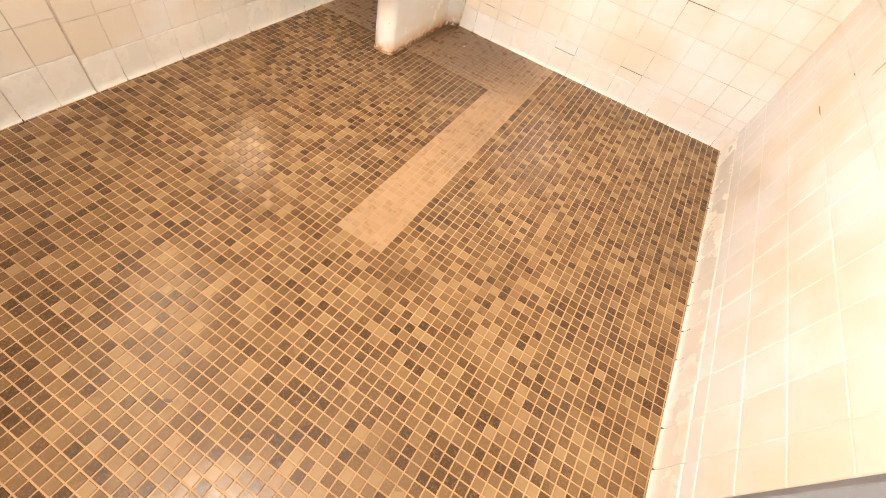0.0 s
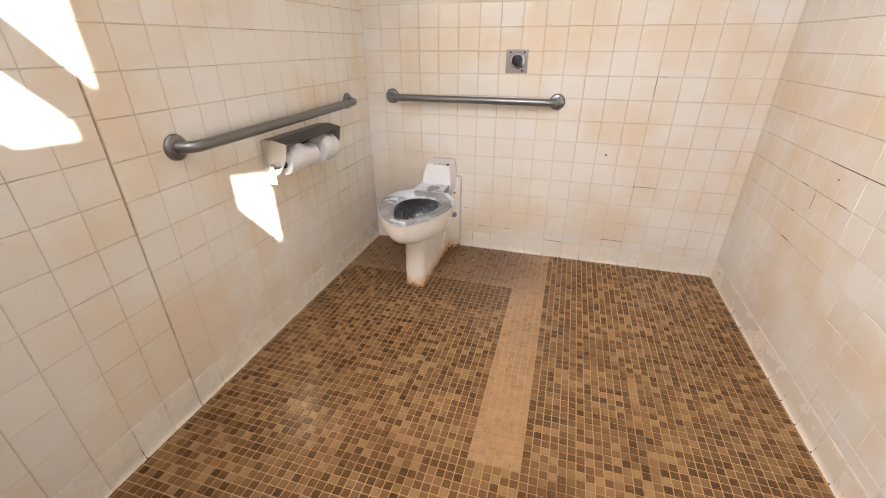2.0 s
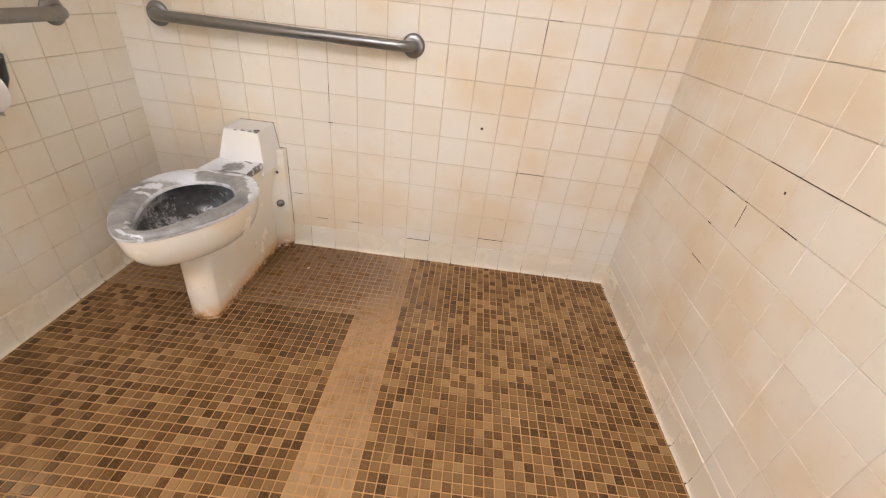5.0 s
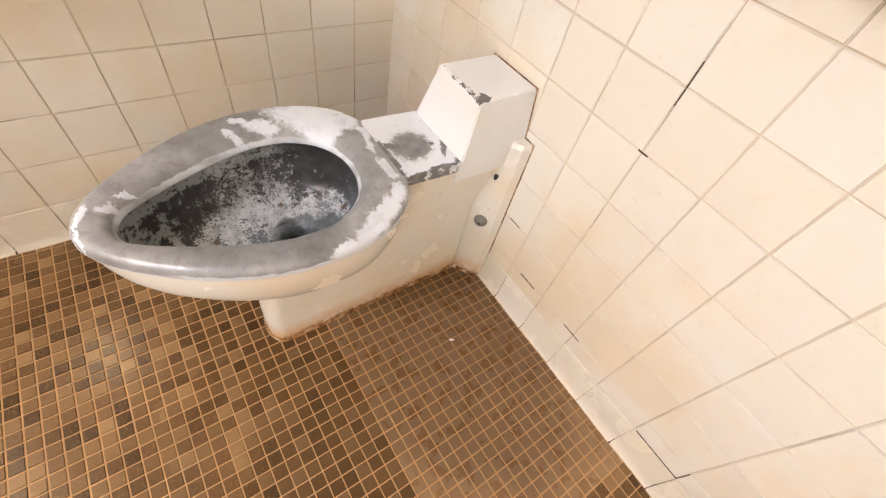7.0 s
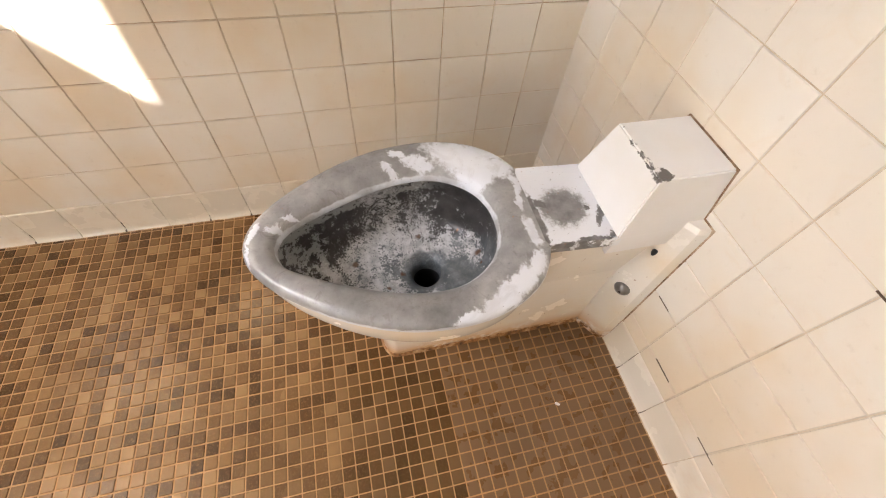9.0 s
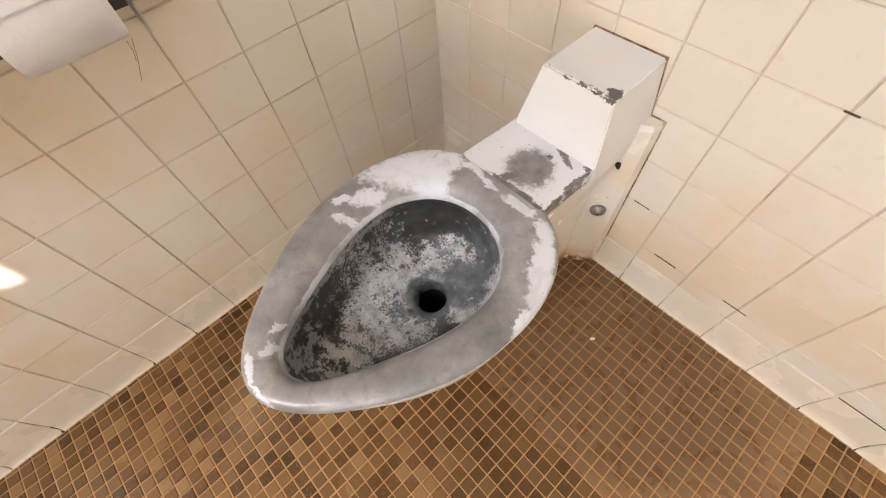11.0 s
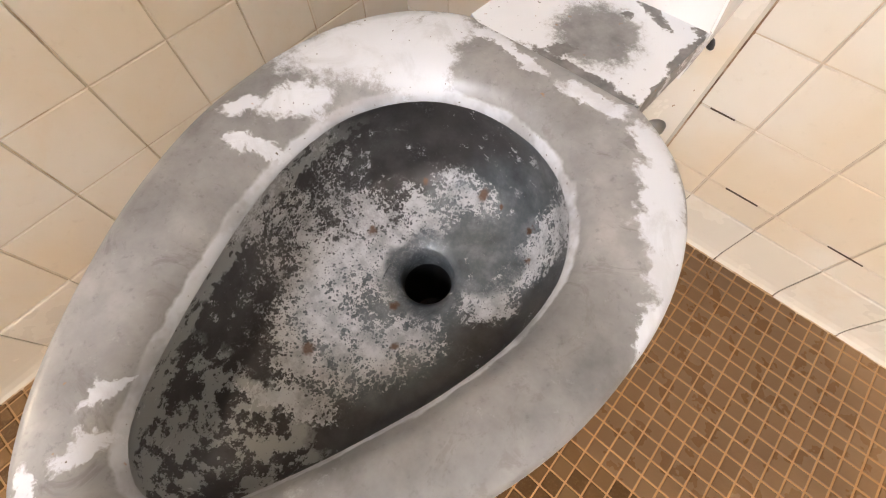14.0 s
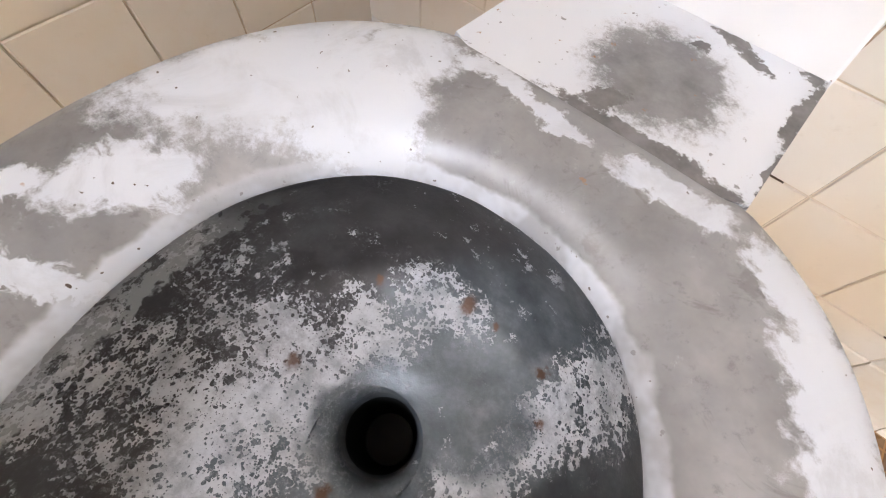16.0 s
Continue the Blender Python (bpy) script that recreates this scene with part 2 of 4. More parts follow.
def mat_seat():
    """White paint rubbed through to grey metal; the worn and the white areas have the outlines that they have on the rim."""
    n = Nodes("worn_painted_seat")
    p = n.warp(24, 0.024)
    p = n.warp(85, 0.020, p)
    p = n.warp(260, 0.008, p)
    white = n.most([n.blob(p, *b) for b in (
        (0.338, -0.372, 0.112, 0.046, 52), (0.378, -0.362, 0.050, 0.040, 40), (0.320, -0.330, 0.060, 0.030, 50), (0.372, -0.318, 0.040, 0.034, 30),
        (0.332, -0.460, 0.040, 0.018, 60), (0.308, -0.494, 0.022, 0.012, 70), (0.345, -0.507, 0.030, 0.009, 25), (0.334, -0.520, 0.016, 0.008, 0),
        (0.450, -0.301, 0.042, 0.008, 0), (0.523, -0.302, 0.044, 0.012, 0), (0.414, -0.296, 0.030, 0.012, 10),
        (0.586, -0.316, 0.036, 0.018, -40), (0.607, -0.345, 0.040, 0.024, -58), (0.626, -0.375, 0.042, 0.026, -60), (0.645, -0.407, 0.040, 0.022, -66), (0.654, -0.443, 0.036, 0.012, -78),
        (0.443, -0.714, 0.010, 0.017, 0), (0.424, -0.688, 0.007, 0.017, 10), (0.450, -0.744, 0.026, 0.007, -30), (0.488, -0.752, 0.030, 0.005, 8))])
    sep = n.tree.nodes.new("ShaderNodeSeparateXYZ")
    n.put(sep.inputs[0], n.warp(45, 0.010))
    inside = n.step(n.blob(n.pos, 0.474, -0.53, 0.145, 0.235), 0.0, 0.05)
    lip = n.math("MULTIPLY", n.step(n.math("ADD", sep.outputs[2], n.math("MULTIPLY", n.math("SUBTRACT", n.noise(20, 3), 0.5), 0.006)), 0.4415, 0.4385), inside)
    edge = n.math("MULTIPLY", n.step(sep.outputs[2], 0.4455, 0.4425), n.math("SUBTRACT", 1.0, inside))
    rough_noise = n.math("MULTIPLY", n.math("SUBTRACT", n.noise(48, 9, 0.80), 0.5), 1.15)
    smear = n.step(n.noise(13, 6, 0.7, None, False, 1.0), 0.48, 0.66)
    mask = n.math("MULTIPLY", n.step(n.math("ADD", white, rough_noise), 0.10, 0.42), n.math("SUBTRACT", 1.0, n.math("MULTIPLY", smear, 0.25)))
    mask = n.most([mask, n.math("MULTIPLY", lip, n.mixf(n.step(n.noise(17, 4, 0.7), 0.40, 0.60), 0.35, 0.9)), n.math("MULTIPLY", edge, 0.8)])
    grey = n.ramp(n.noise(9, 6, 0.62), [(0.30, (0.185, 0.184, 0.187)), (0.42, (0.278, 0.277, 0.280)), (0.55, (0.372, 0.371, 0.375)), (0.68, (0.515, 0.513, 0.518))])
    grey = n.mix(n.math("MULTIPLY", n.step(n.noise(24, 5, 0.7, None, False, 1.5), 0.56, 0.66), 0.4), grey, (0.20, 0.185, 0.175))
    grey = n.mix(n.math("MULTIPLY", n.step(n.noise(170, 4, 0.7), 0.55, 0.75), 0.35), grey, (0.13, 0.125, 0.125))
    c = n.mix(mask, grey, n.mix(n.noise(14, 4), (0.79, 0.82, 0.88), (0.70, 0.73, 0.78)))
    dots = n.math("MULTIPLY", n.step(n.noise(230, 2, 0.5), 0.71, 0.74), mask)
    c = n.mix(dots, c, (0.13, 0.10, 0.08))
    rust = n.math("MULTIPLY", n.step(n.noise(75, 3, 0.6), 0.72, 0.76), 0.6)
    c = n.mix(rust, c, (0.45, 0.24, 0.11))
    n.bsdf.inputs["Specular IOR Level"].default_value = 0.3
    return n.done(c, n.mixf(mask, n.mixf(n.noise(40), 0.30, 0.5), 0.32), n.math("ADD", n.math("MULTIPLY", mask, 0.5), n.noise(60, 5)), 0.3, 0.0008,
                  n.math("MULTIPLY", n.math("SUBTRACT", 1.0, mask), 0.25))


def mat_neck():
    n = Nodes("chipped_white_top")
    p = n.warp(55, 0.020)
    p = n.warp(160, 0.010, p)
    worn = n.most([n.blob(p, *b) for b in (
        (0.500, -0.285, 0.085, 0.012, 0), (0.470, -0.268, 0.020, 0.012, 40),
        (0.503, -0.171, 0.022, 0.010, -25), (0.520, -0.181, 0.020, 0.008, -25), (0.492, -0.190, 0.010, 0.006, 0),
        (0.557, -0.205, 0.009, 0.050, -2), (0.558, -0.262, 0.006, 0.034, 0), (0.552, -0.168, 0.010, 0.012, 0))])
    wear = n.math("ADD", worn, n.math("MULTIPLY", n.math("SUBTRACT", n.noise(150, 6, 0.8), 0.5), 1.15))
    rubbed = n.math("ADD", n.blob(p, 0.482, -0.231, 0.056, 0.060, 30), n.math("MULTIPLY", n.math("SUBTRACT", n.noise(120, 7, 0.8), 0.5), 0.9))
    mask = n.most([n.step(wear, 0.20, 0.42), n.math("MULTIPLY", n.step(rubbed, 0.12, 0.48), 0.92), n.math("MULTIPLY", n.step(n.noise(190, 3, 0.6), 0.68, 0.71), 0.8)])
    grey = n.ramp(n.noise(60, 5, 0.6), [(0.3, (0.12, 0.115, 0.11)), (0.7, (0.26, 0.25, 0.245))])
    c = n.mix(mask, (0.78, 0.80, 0.84), grey)
    rust = n.math("MULTIPLY", n.step(n.noise(85, 4, 0.7), 0.66, 0.72), 0.85)
    c = n.mix(rust, c, (0.33, 0.15, 0.05))
    return n.done(c, n.mixf(mask, 0.25, 0.45), n.math("SUBTRACT", 1.0, mask), 0.3, 0.0008)


def mat_tank():
    n = Nodes("chipped_white_housing")
    sep = n.tree.nodes.new("ShaderNodeSeparateXYZ")
    n.put(sep.inputs[0], n.warp(70, 0.020))
    x, y, z = sep.outputs
    edge = n.math("ADD", n.math("ABSOLUTE", n.math("ADD", y, 0.139)), n.math("ABSOLUTE", n.math("SUBTRACT", z, 0.568)))
    along = n.step(x, 0.40, 0.545)
    chip = n.math("MULTIPLY", n.step(edge, 0.0065, 0.003), n.step(n.math("ADD", n.noise(38, 4, 0.7), n.math("MULTIPLY", along, 0.16)), 0.48, 0.51))
    blot = n.step(n.vec("LENGTH", n.vec("SUBTRACT", n.warp(80, 0.02), (0.534, -0.124, 0.569)), (0, 0, 0)), 0.0135, 0.0105)
    mask = n.math("MAXIMUM", chip, blot)
    c = n.mix(n.step(n.noise(6, 4), 0.4, 0.75), (0.82, 0.815, 0.815), (0.79, 0.765, 0.72))
    c = n.mix(mask, c, (0.15, 0.14, 0.13))
    c = n.mix(n.step(n.noise(60, 4, 0.7), 0.72, 0.76), c, (0.36, 0.18, 0.06))
    return n.done(c, n.mixf(n.noise(12), 0.14, 0.3), n.noise(40, 3), 0.1, 0.001)


def mat_bowl():
    """Grey pitted metal with a lacy white scale round the drain, dark flanks, a pale band under the lip and a few rust spots."""
    n = Nodes("scaled_grey_bowl")
    p = n.warp(22, 0.030)
    sep = n.tree.nodes.new("ShaderNodeSeparateXYZ")
    n.put(sep.inputs[0], n.warp(150, 0.014, n.warp(48, 0.034)))
    x, y, z = sep.outputs
    dark = n.ramp(n.noise(13, 6, 0.66), [(0.28, (0.035, 0.032, 0.031)), (0.5, (0.070, 0.066, 0.064)), (0.72, (0.125, 0.122, 0.120))])
    blue = n.ramp(n.noise(34, 6, 0.65), [(0.3, (0.085, 0.098, 0.106)), (0.5, (0.15, 0.168, 0.178)), (0.72, (0.28, 0.302, 0.315))])
    base = n.mix(n.step(n.most([n.blob(p, 0.500, -0.410, 0.100, 0.085, 0), n.blob(p, 0.470, -0.53, 0.10, 0.11, 0)]), 0.02, 0.40), dark, blue)
    near = n.most([n.blob(p, *b) for b in (
        (0.392, -0.530, 0.060, 0.065, 0), (0.390, -0.468, 0.055, 0.055, 0), (0.425, -0.490, 0.070, 0.085, 0), (0.430, -0.570, 0.065, 0.060, 0), (0.482, -0.570, 0.070, 0.048, 20),
        (0.510, -0.525, 0.050, 0.036, 30), (0.548, -0.455, 0.050, 0.032, 50), (0.556, -0.390, 0.030, 0.055, 0), (0.425, -0.420, 0.055, 0.042, 30), (0.455, -0.378, 0.060, 0.026, 0),
        (0.470, -0.640, 0.060, 0.020, 20), (0.445, -0.612, 0.045, 0.030, 0))])
    cover = n.math("ADD", near, n.math("MULTIPLY", n.math("SUBTRACT", n.noise(30, 7, 0.74), 0.5), 1.7))
    grow = n.math("MULTIPLY", n.math("SUBTRACT", 0.77, cover), 0.72)
    size = n.math("ADD", n.math("MULTIPLY", n.step(n.noise(70, 4, 0.7), 0.30, 0.70), 0.46), n.math("MAXIMUM", grow, -0.02))
    big = n.step(n.math("SUBTRACT", n.cells(230, n.warp(140, 0.006)), size), -0.03, 0.03)
    small = n.step(n.math("SUBTRACT", n.cells(520, n.warp(240, 0.003)), n.math("SUBTRACT", size, 0.06)), -0.04, 0.04)
    bare = n.math("SUBTRACT", 1.0, n.step(n.most([n.blob(p, 0.476, -0.466, 0.058, 0.056), n.blob(p, 0.510, -0.420, 0.055, 0.050)]), 0.08, 0.30))
    lace = n.math("MULTIPLY", n.math("MULTIPLY", n.math("MULTIPLY", n.step(cover, 0.17, 0.25), big), small), bare)
    dust = n.math("MULTIPLY", n.step(cover, 0.05, 0.35), n.math("MULTIPLY", n.step(n.noise(300, 6, 0.8), 0.50, 0.60), 0.30))
    pale = n.math("MULTIPLY", n.math("MULTIPLY", n.step(z, 0.400, 0.404), n.step(y, -0.40, -0.48)), n.step(n.noise(36, 6, 0.75), 0.40, 0.44))
    flake = n.math("MULTIPLY", n.step(y, -0.640, -0.655), n.step(n.noise(42, 6, 0.75), 0.50, 0.53))
    pale = n.math("MAXIMUM", pale, flake)
    pale = n.math("MULTIPLY", pale, n.step(n.cells(70, n.warp(60, 0.02)), 0.14, 0.2))
    stray = n.math("MULTIPLY", n.step(n.noise(60, 7, 0.78), 0.610, 0.622), n.step(n.noise(11, 2), 0.44, 0.54))
    white = n.most([lace, dust, stray])
    c = n.mix(pale, base, (0.40, 0.41, 0.405))
    c = n.mix(n.math("MULTIPLY", white, n.mixf(n.step(n.noise(45, 6, 0.75), 0.36, 0.62), 0.45, 0.96)), c, (0.66, 0.665, 0.68))
    q = n.warp(130, 0.010)
    rust = n.most([n.blob(q, x0, y0, r * 0.62, r * 0.62) for x0, y0, r in
                   ((0.471, -0.366, 0.012), (0.402, -0.470, 0.012), (0.472, -0.514, 0.012), (0.444, -0.600, 0.014),
                    (0.504, -0.545, 0.009), (0.410, -0.392, 0.008), (0.535, -0.374, 0.007), (0.552, -0.398, 0.007), (0.494, -0.366, 0.006))])
    c = n.mix(n.math("MULTIPLY", n.step(rust, 0.0, 0.7), 0.88), c, (0.125, 0.055, 0.020))
    return n.done(c, n.mixf(white, n.mixf(n.noise(50), 0.24, 0.45), 0.55), n.math("ADD", n.math("MULTIPLY", white, 0.7), n.noise(90, 5, 0.7)), 0.45, 0.0009,
                  n.math("MULTIPLY", n.math("SUBTRACT", 1.0, white), 0.3))


def mat_paper():
    n = Nodes("white_paper")
    return n.done(n.mix(n.noise(50), (0.80, 0.78, 0.78), (0.72, 0.70, 0.70)), 0.9, n.noise(180, 4), 0.5, 0.001)


WALL_TILE, GROUT, COVE = mat_wall_tile(), mat_wall_grout(), mat_cove()
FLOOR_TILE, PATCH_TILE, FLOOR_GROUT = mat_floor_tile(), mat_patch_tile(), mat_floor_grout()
CEILING = mat_plaster("painted_ceiling", (0.78, 0.76, 0.71))
CONCRETE = mat_plaster("outside_concrete", (0.45, 0.43, 0.40))
BAR_STEEL = mat_steel("dull_grab_bar_steel", (0.30, 0.295, 0.29), 0.36)
BRIGHT_STEEL = mat_steel("brushed_steel", (0.50, 0.49, 0.47), 0.3)
PLATE_STEEL = mat_steel("bright_sheet_steel", (0.70, 0.69, 0.66), 0.42)
CHROME = mat_steel("chrome", (0.75, 0.75, 0.76), 0.12)
DARK = mat_plain("dark_rubber", (0.018, 0.018, 0.02), 0.35)
# Near-black colour in place of the deep shade down the drain.
DRAIN_SHADE = mat_plain("drain_shade_black", (0.004, 0.004, 0.0045), 0.5)
DARK_METAL = mat_plain("dark_sheet_metal", (0.11, 0.105, 0.10), 0.35, 0.8)
CAULK = mat_plain("dirty_sealant", (0.12, 0.075, 0.045), 0.8)
ENAMEL, SEAT, NECK, TANK, BOWL, PAPER = mat_enamel(), mat_seat(), mat_neck(), mat_tank(), mat_bowl(), mat_paper()
RUSTY_COVE = mat_rusty("rust_stained_edge", (0.20, 0.09, 0.03), (0.52, 0.33, 0.17), (0.70, 0.58, 0.42), 14)
STAINED_SEAL = mat_rusty("stained_sealant", (0.07, 0.04, 0.022), (0.28, 0.17, 0.09), (0.60, 0.48, 0.34), 30)
RUSTY_SEAL = mat_rusty("rusty_foot_sealant", (0.06, 0.026, 0.010), (0.30, 0.13, 0.035), (0.62, 0.42, 0.22), 38)
# Grey stands in for the shade on the partition's tiled end face.
END_SHADE = mat_plain("shaded_tile_end", (0.22, 0.205, 0.19), 0.4)


# ---------------------------------------------------------------- building helpers
def obj(name, bm, material, parent=None, label="", smooth=False):
    mesh = bpy.data.meshes.new(name)
    if parent is not None:
        base = Matrix.Identity(4)
        p = parent
        while p is not None:
            base = p.matrix_basis @ base
            p = p.parent
        bm.transform(base.inverted())
    bmesh.ops.recalc_face_normals(bm, faces=bm.faces)
    bm.to_mesh(mesh)
    bm.free()
    mesh.materials.append(material)
    if smooth:
        for poly in mesh.polygons:
            poly.use_smooth = True
        mesh.set_sharp_from_angle(angle=radians(38))
    ob = new(name, mesh)
    if parent is not None:
        ob.parent = parent
    if label:
        tagged(ob, label)
    return ob


def part(name, bm, material, parent, label="", smooth=True):
    return obj(name, bm, material, parent, label, smooth)


def thing(name, x, y, z, label, category, group=""):
    ob = new(name)
    ob.matrix_basis = pose(x, y, z)
    return tagged(ob, label, category, group)


def box(bm, x0, x1, y0, y1, z0, z1, bevel=0.0, segments=2):
    vs = [bm.verts.new((x, y, z)) for x in (x0, x1) for y in (y0, y1) for z in (z0, z1)]
    fs = [bm.faces.new([vs[i] for i in f]) for f in ((0, 1, 3, 2), (4, 6, 7, 5), (0, 4, 5, 1), (2, 3, 7, 6), (0, 2, 6, 4), (1, 5, 7, 3))]
    if bevel:
        edges = list({e for f in fs for e in f.edges})
        bmesh.ops.bevel(bm, geom=edges, offset=bevel, segments=segments, affect="EDGES", profile=0.6)
    return bm


def loft(bm, rings, close_start=True, close_end=True):
    rows = [[bm.verts.new(p) for p in ring] for ring in rings]
    for a, b in zip(rows, rows[1:]):
        k = len(a)
        for i in range(k):
            bm.faces.new((a[i], a[(i + 1) % k], b[(i + 1) % k], b[i]))
    if close_start:
        bm.faces.new(rows[0][::-1])
    if close_end:
        bm.faces.new(rows[-1])
    return bm


def tube(bm, points, radius, sides=20, caps=True):
    """A round bar along a path of points."""
    pts = [Vector(p) for p in points]
    rings, up = [], None
    for i, p in enumerate(pts):
        d = (pts[min(i + 1, len(pts) - 1)] - pts[max(i - 1, 0)]).normalized()
        if up is None:
            up = d.orthogonal().normalized()
        up = (up - d * up.dot(d)).normalized()
        side = d.cross(up)
        rings.append([p + radius * (math.cos(a) * up + math.sin(a) * side) for a in (2 * math.pi * k / sides for k in range(sides))])
    return loft(bm, rings, caps, caps)


def lathe(bm, centre, axis, profile, sides=28):
    """profile: (distance along the axis, radius) pairs."""
    axis = Vector(axis).normalized()
    up = axis.orthogonal().normalized()
    side = axis.cross(up)
    rings = [[Vector(centre) + axis * s + max(r, 1e-4) * (math.cos(a) * up + math.sin(a) * side) for a in (2 * math.pi * k / sides for k in range(sides))]
             for s, r in profile]
    return loft(bm, rings)


# ---------------------------------------------------------------- large structure
def slab(name, x0, x1, y0, y1, z0, z1, material, label, category):
    return tagged(obj(name, box(bmesh.new(), x0, x1, y0, y1, z0, z1), material), label, category, kind="structure")


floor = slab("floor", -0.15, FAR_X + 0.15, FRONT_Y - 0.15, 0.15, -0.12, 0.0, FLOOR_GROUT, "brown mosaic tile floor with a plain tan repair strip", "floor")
wall_back = slab("wall_back", -0.15, FAR_X + 0.15, 0.0, 0.15, 0.0, HIGH, GROUT, "cream glazed tile wall behind the toilet", "wall")
wall_left = slab("wall_left", -0.15, 0.0, FRONT_Y - 0.15, 0.0, 0.0, HIGH, GROUT, "cream glazed tile wall with sunlit patches", "wall")
wall_right = slab("wall_right", ROOM_X, ROOM_X + 0.10, END_Y, 0.0, 0.0, HIGH, GROUT, "cream glazed tile partition wall, stained at its foot", "wall")
wall_passage = slab("wall_passage", FAR_X, FAR_X + 0.15, FRONT_Y - 0.15, 0.0, 0.0, HIGH, CEILING, "plain painted wall of the passage", "wall")


def pierced(name, x0, x1, z0, z1, y0, y1, holes, material):
    """A wall along x with rectangular openings that go right through."""
    bm = bmesh.new()
    xs = sorted({x0, x1, *(h[0] for h in holes), *(h[1] for h in holes)})
    zs = sorted({z0, z1, *(h[2] for h in holes), *(h[3] for h in holes)})
    for a, b in zip(xs, xs[1:]):
        for c, d in zip(zs, zs[1:]):
            if not any(h[0] <= a and b <= h[1] and h[2] <= c and d <= h[3] for h in holes):
                box(bm, a, b, y0, y1, c, d)
    bmesh.ops.remove_doubles(bm, verts=bm.verts, dist=1e-5)
    return obj(name, bm, material)


# Gaps sized from the sun patches; the last, a doorway, is added for fill.
OPENINGS = ((0.30, 1.160, 2.185, 2.405), (0.30, 1.245, 2.545, 2.84), (1.590, 1.802, 2.53, 2.86), (2.25, 3.0, 0.02, 2.08))
wall_front = tagged(pierced("wall_front", -0.15, FAR_X + 0.15, 0.0, HIGH, FRONT_Y - 0.03, FRONT_Y, OPENINGS, CEILING),
                    "plain front wall with high window openings and an added doorway", "wall", kind="structure")
# Unseen wedges added to two openings to slant the edges of the sun patches.
for corner in (((1.590, 2.65), (1.590, 2.86), (1.802, 2.86)), ((1.0, 2.185), (1.160, 2.185), (1.160, 2.37))):
    part("sun_mask", loft(bmesh.new(), [[(x, y, z) for x, z in corner] for y in (FRONT_Y - 0.027, FRONT_Y - 0.003)]), CEILING, wall_front, "added unseen plate that trims a sun patch", False)
ceiling = slab("ceiling", -0.15, FAR_X + 0.15, FRONT_Y - 0.15, 0.15, HIGH, HIGH + 0.12, CEILING, "plain painted ceiling", "ceiling")
ground = slab("ground", -40, 40, -60, 40, -0.3, -0.125, CONCRETE, "pale concrete ground outside", "ground")
# Unseen slab, added only to keep the sun out of the doorway.
sun_slab = slab("sun_blocker", 2.0, 6.2, FRONT_Y - 3.4, FRONT_Y - 0.03, 2.085, 2.11, CONCRETE, "unseen concrete slab added to block sun at the doorway", "roof")
trim = tagged(obj("trim", box(bmesh.new(), ROOM_X - 0.0025, ROOM_X + 0.1025, END_Y - 0.012, END_Y, 0.0, HIGH, 0.004), END_SHADE),
              "tiled end face of the partition, coloured grey for shade", "trim", kind="structure")


# ---------------------------------------------------------------- grab bars
def grab_bar(a, b, normal, label):
    a, b, n = Vector(a), Vector(b), Vector(normal)
    d = (b - a).normalized()
    bar = thing("grab_bar", *((a + b) / 2), label, "grab bar", "grab bars")
    out, r = 0.062, 0.055
    pts = [a + n * 0.004, a + n * (out - r)]
    pts += [a + n * (out - r) + d * r * (1 - math.cos(t)) + n * r * math.sin(t) for t in (math.pi / 2 * k / 7 for k in range(1, 8))]
    pts += [a + d * 0.12 + n * out, (a + b) / 2 + n * out]
    end = [b + n * 0.004, b + n * (out - r)]
    end += [b + n * (out - r) - d * r * (1 - math.cos(t)) + n * r * math.sin(t) for t in (math.pi / 2 * k / 7 for k in range(1, 8))]
    part("rail", tube(bmesh.new(), pts + end[::-1], 0.0185), BAR_STEEL, bar)
    for p in (a, b):
        part("flange", lathe(bmesh.new(), p + n * 0.001, n, [(0, 0.041), (0.004, 0.041), (0.009, 0.0385), (0.013, 0.032), (0.0145, 0.020)], 32), BAR_STEEL, bar)
    return bar


grab_bar((0.003, -1.363, 0.900), (0.003, -0.262, 0.912), (1, 0, 0), "dull steel grab bar fixed along the side wall")
grab_bar((0.165, -0.003, 0.915), (1.100, -0.003, 0.912), (0, -1, 0), "dull steel grab bar fixed above the toilet")

# ---------------------------------------------------------------- flush plate
plate = thing("flush_plate", 0.873, -0.002, 1.105, "square brushed steel flush plate with a round dark button", "flush plate")
part("plate", box(bmesh.new(), 0.816, 0.930, -0.006, -0.002, 1.047, 1.161, 0.0012), BRIGHT_STEEL, plate, "", False)
part("ring", lathe(bmesh.new(), (0.877, -0.006, 1.107), (0, -1, 0), [(0, 0.040), (0.005, 0.040), (0.010, 0.035), (0.012, 0.029), (0.008, 0.0275), (0.004, 0.027)]), CHROME, plate, "chrome ring")
part("button", lathe(bmesh.new(), (0.877, -0.009, 1.107), (0, -1, 0), [(0, 0.0265), (0.006, 0.0265), (0.009, 0.022), (0.010, 0.012)]), DARK, plate, "dark push button")
for sx, sz in ((0.838, 1.147), (0.910, 1.147), (0.903, 1.060)):
    part("screw", lathe(bmesh.new(), (sx, -0.006, sz), (0, -1, 0), [(0, 0.005), (0.0015, 0.005), (0.0025, 0.003)], 12), DARK, plate, "dark security screw")


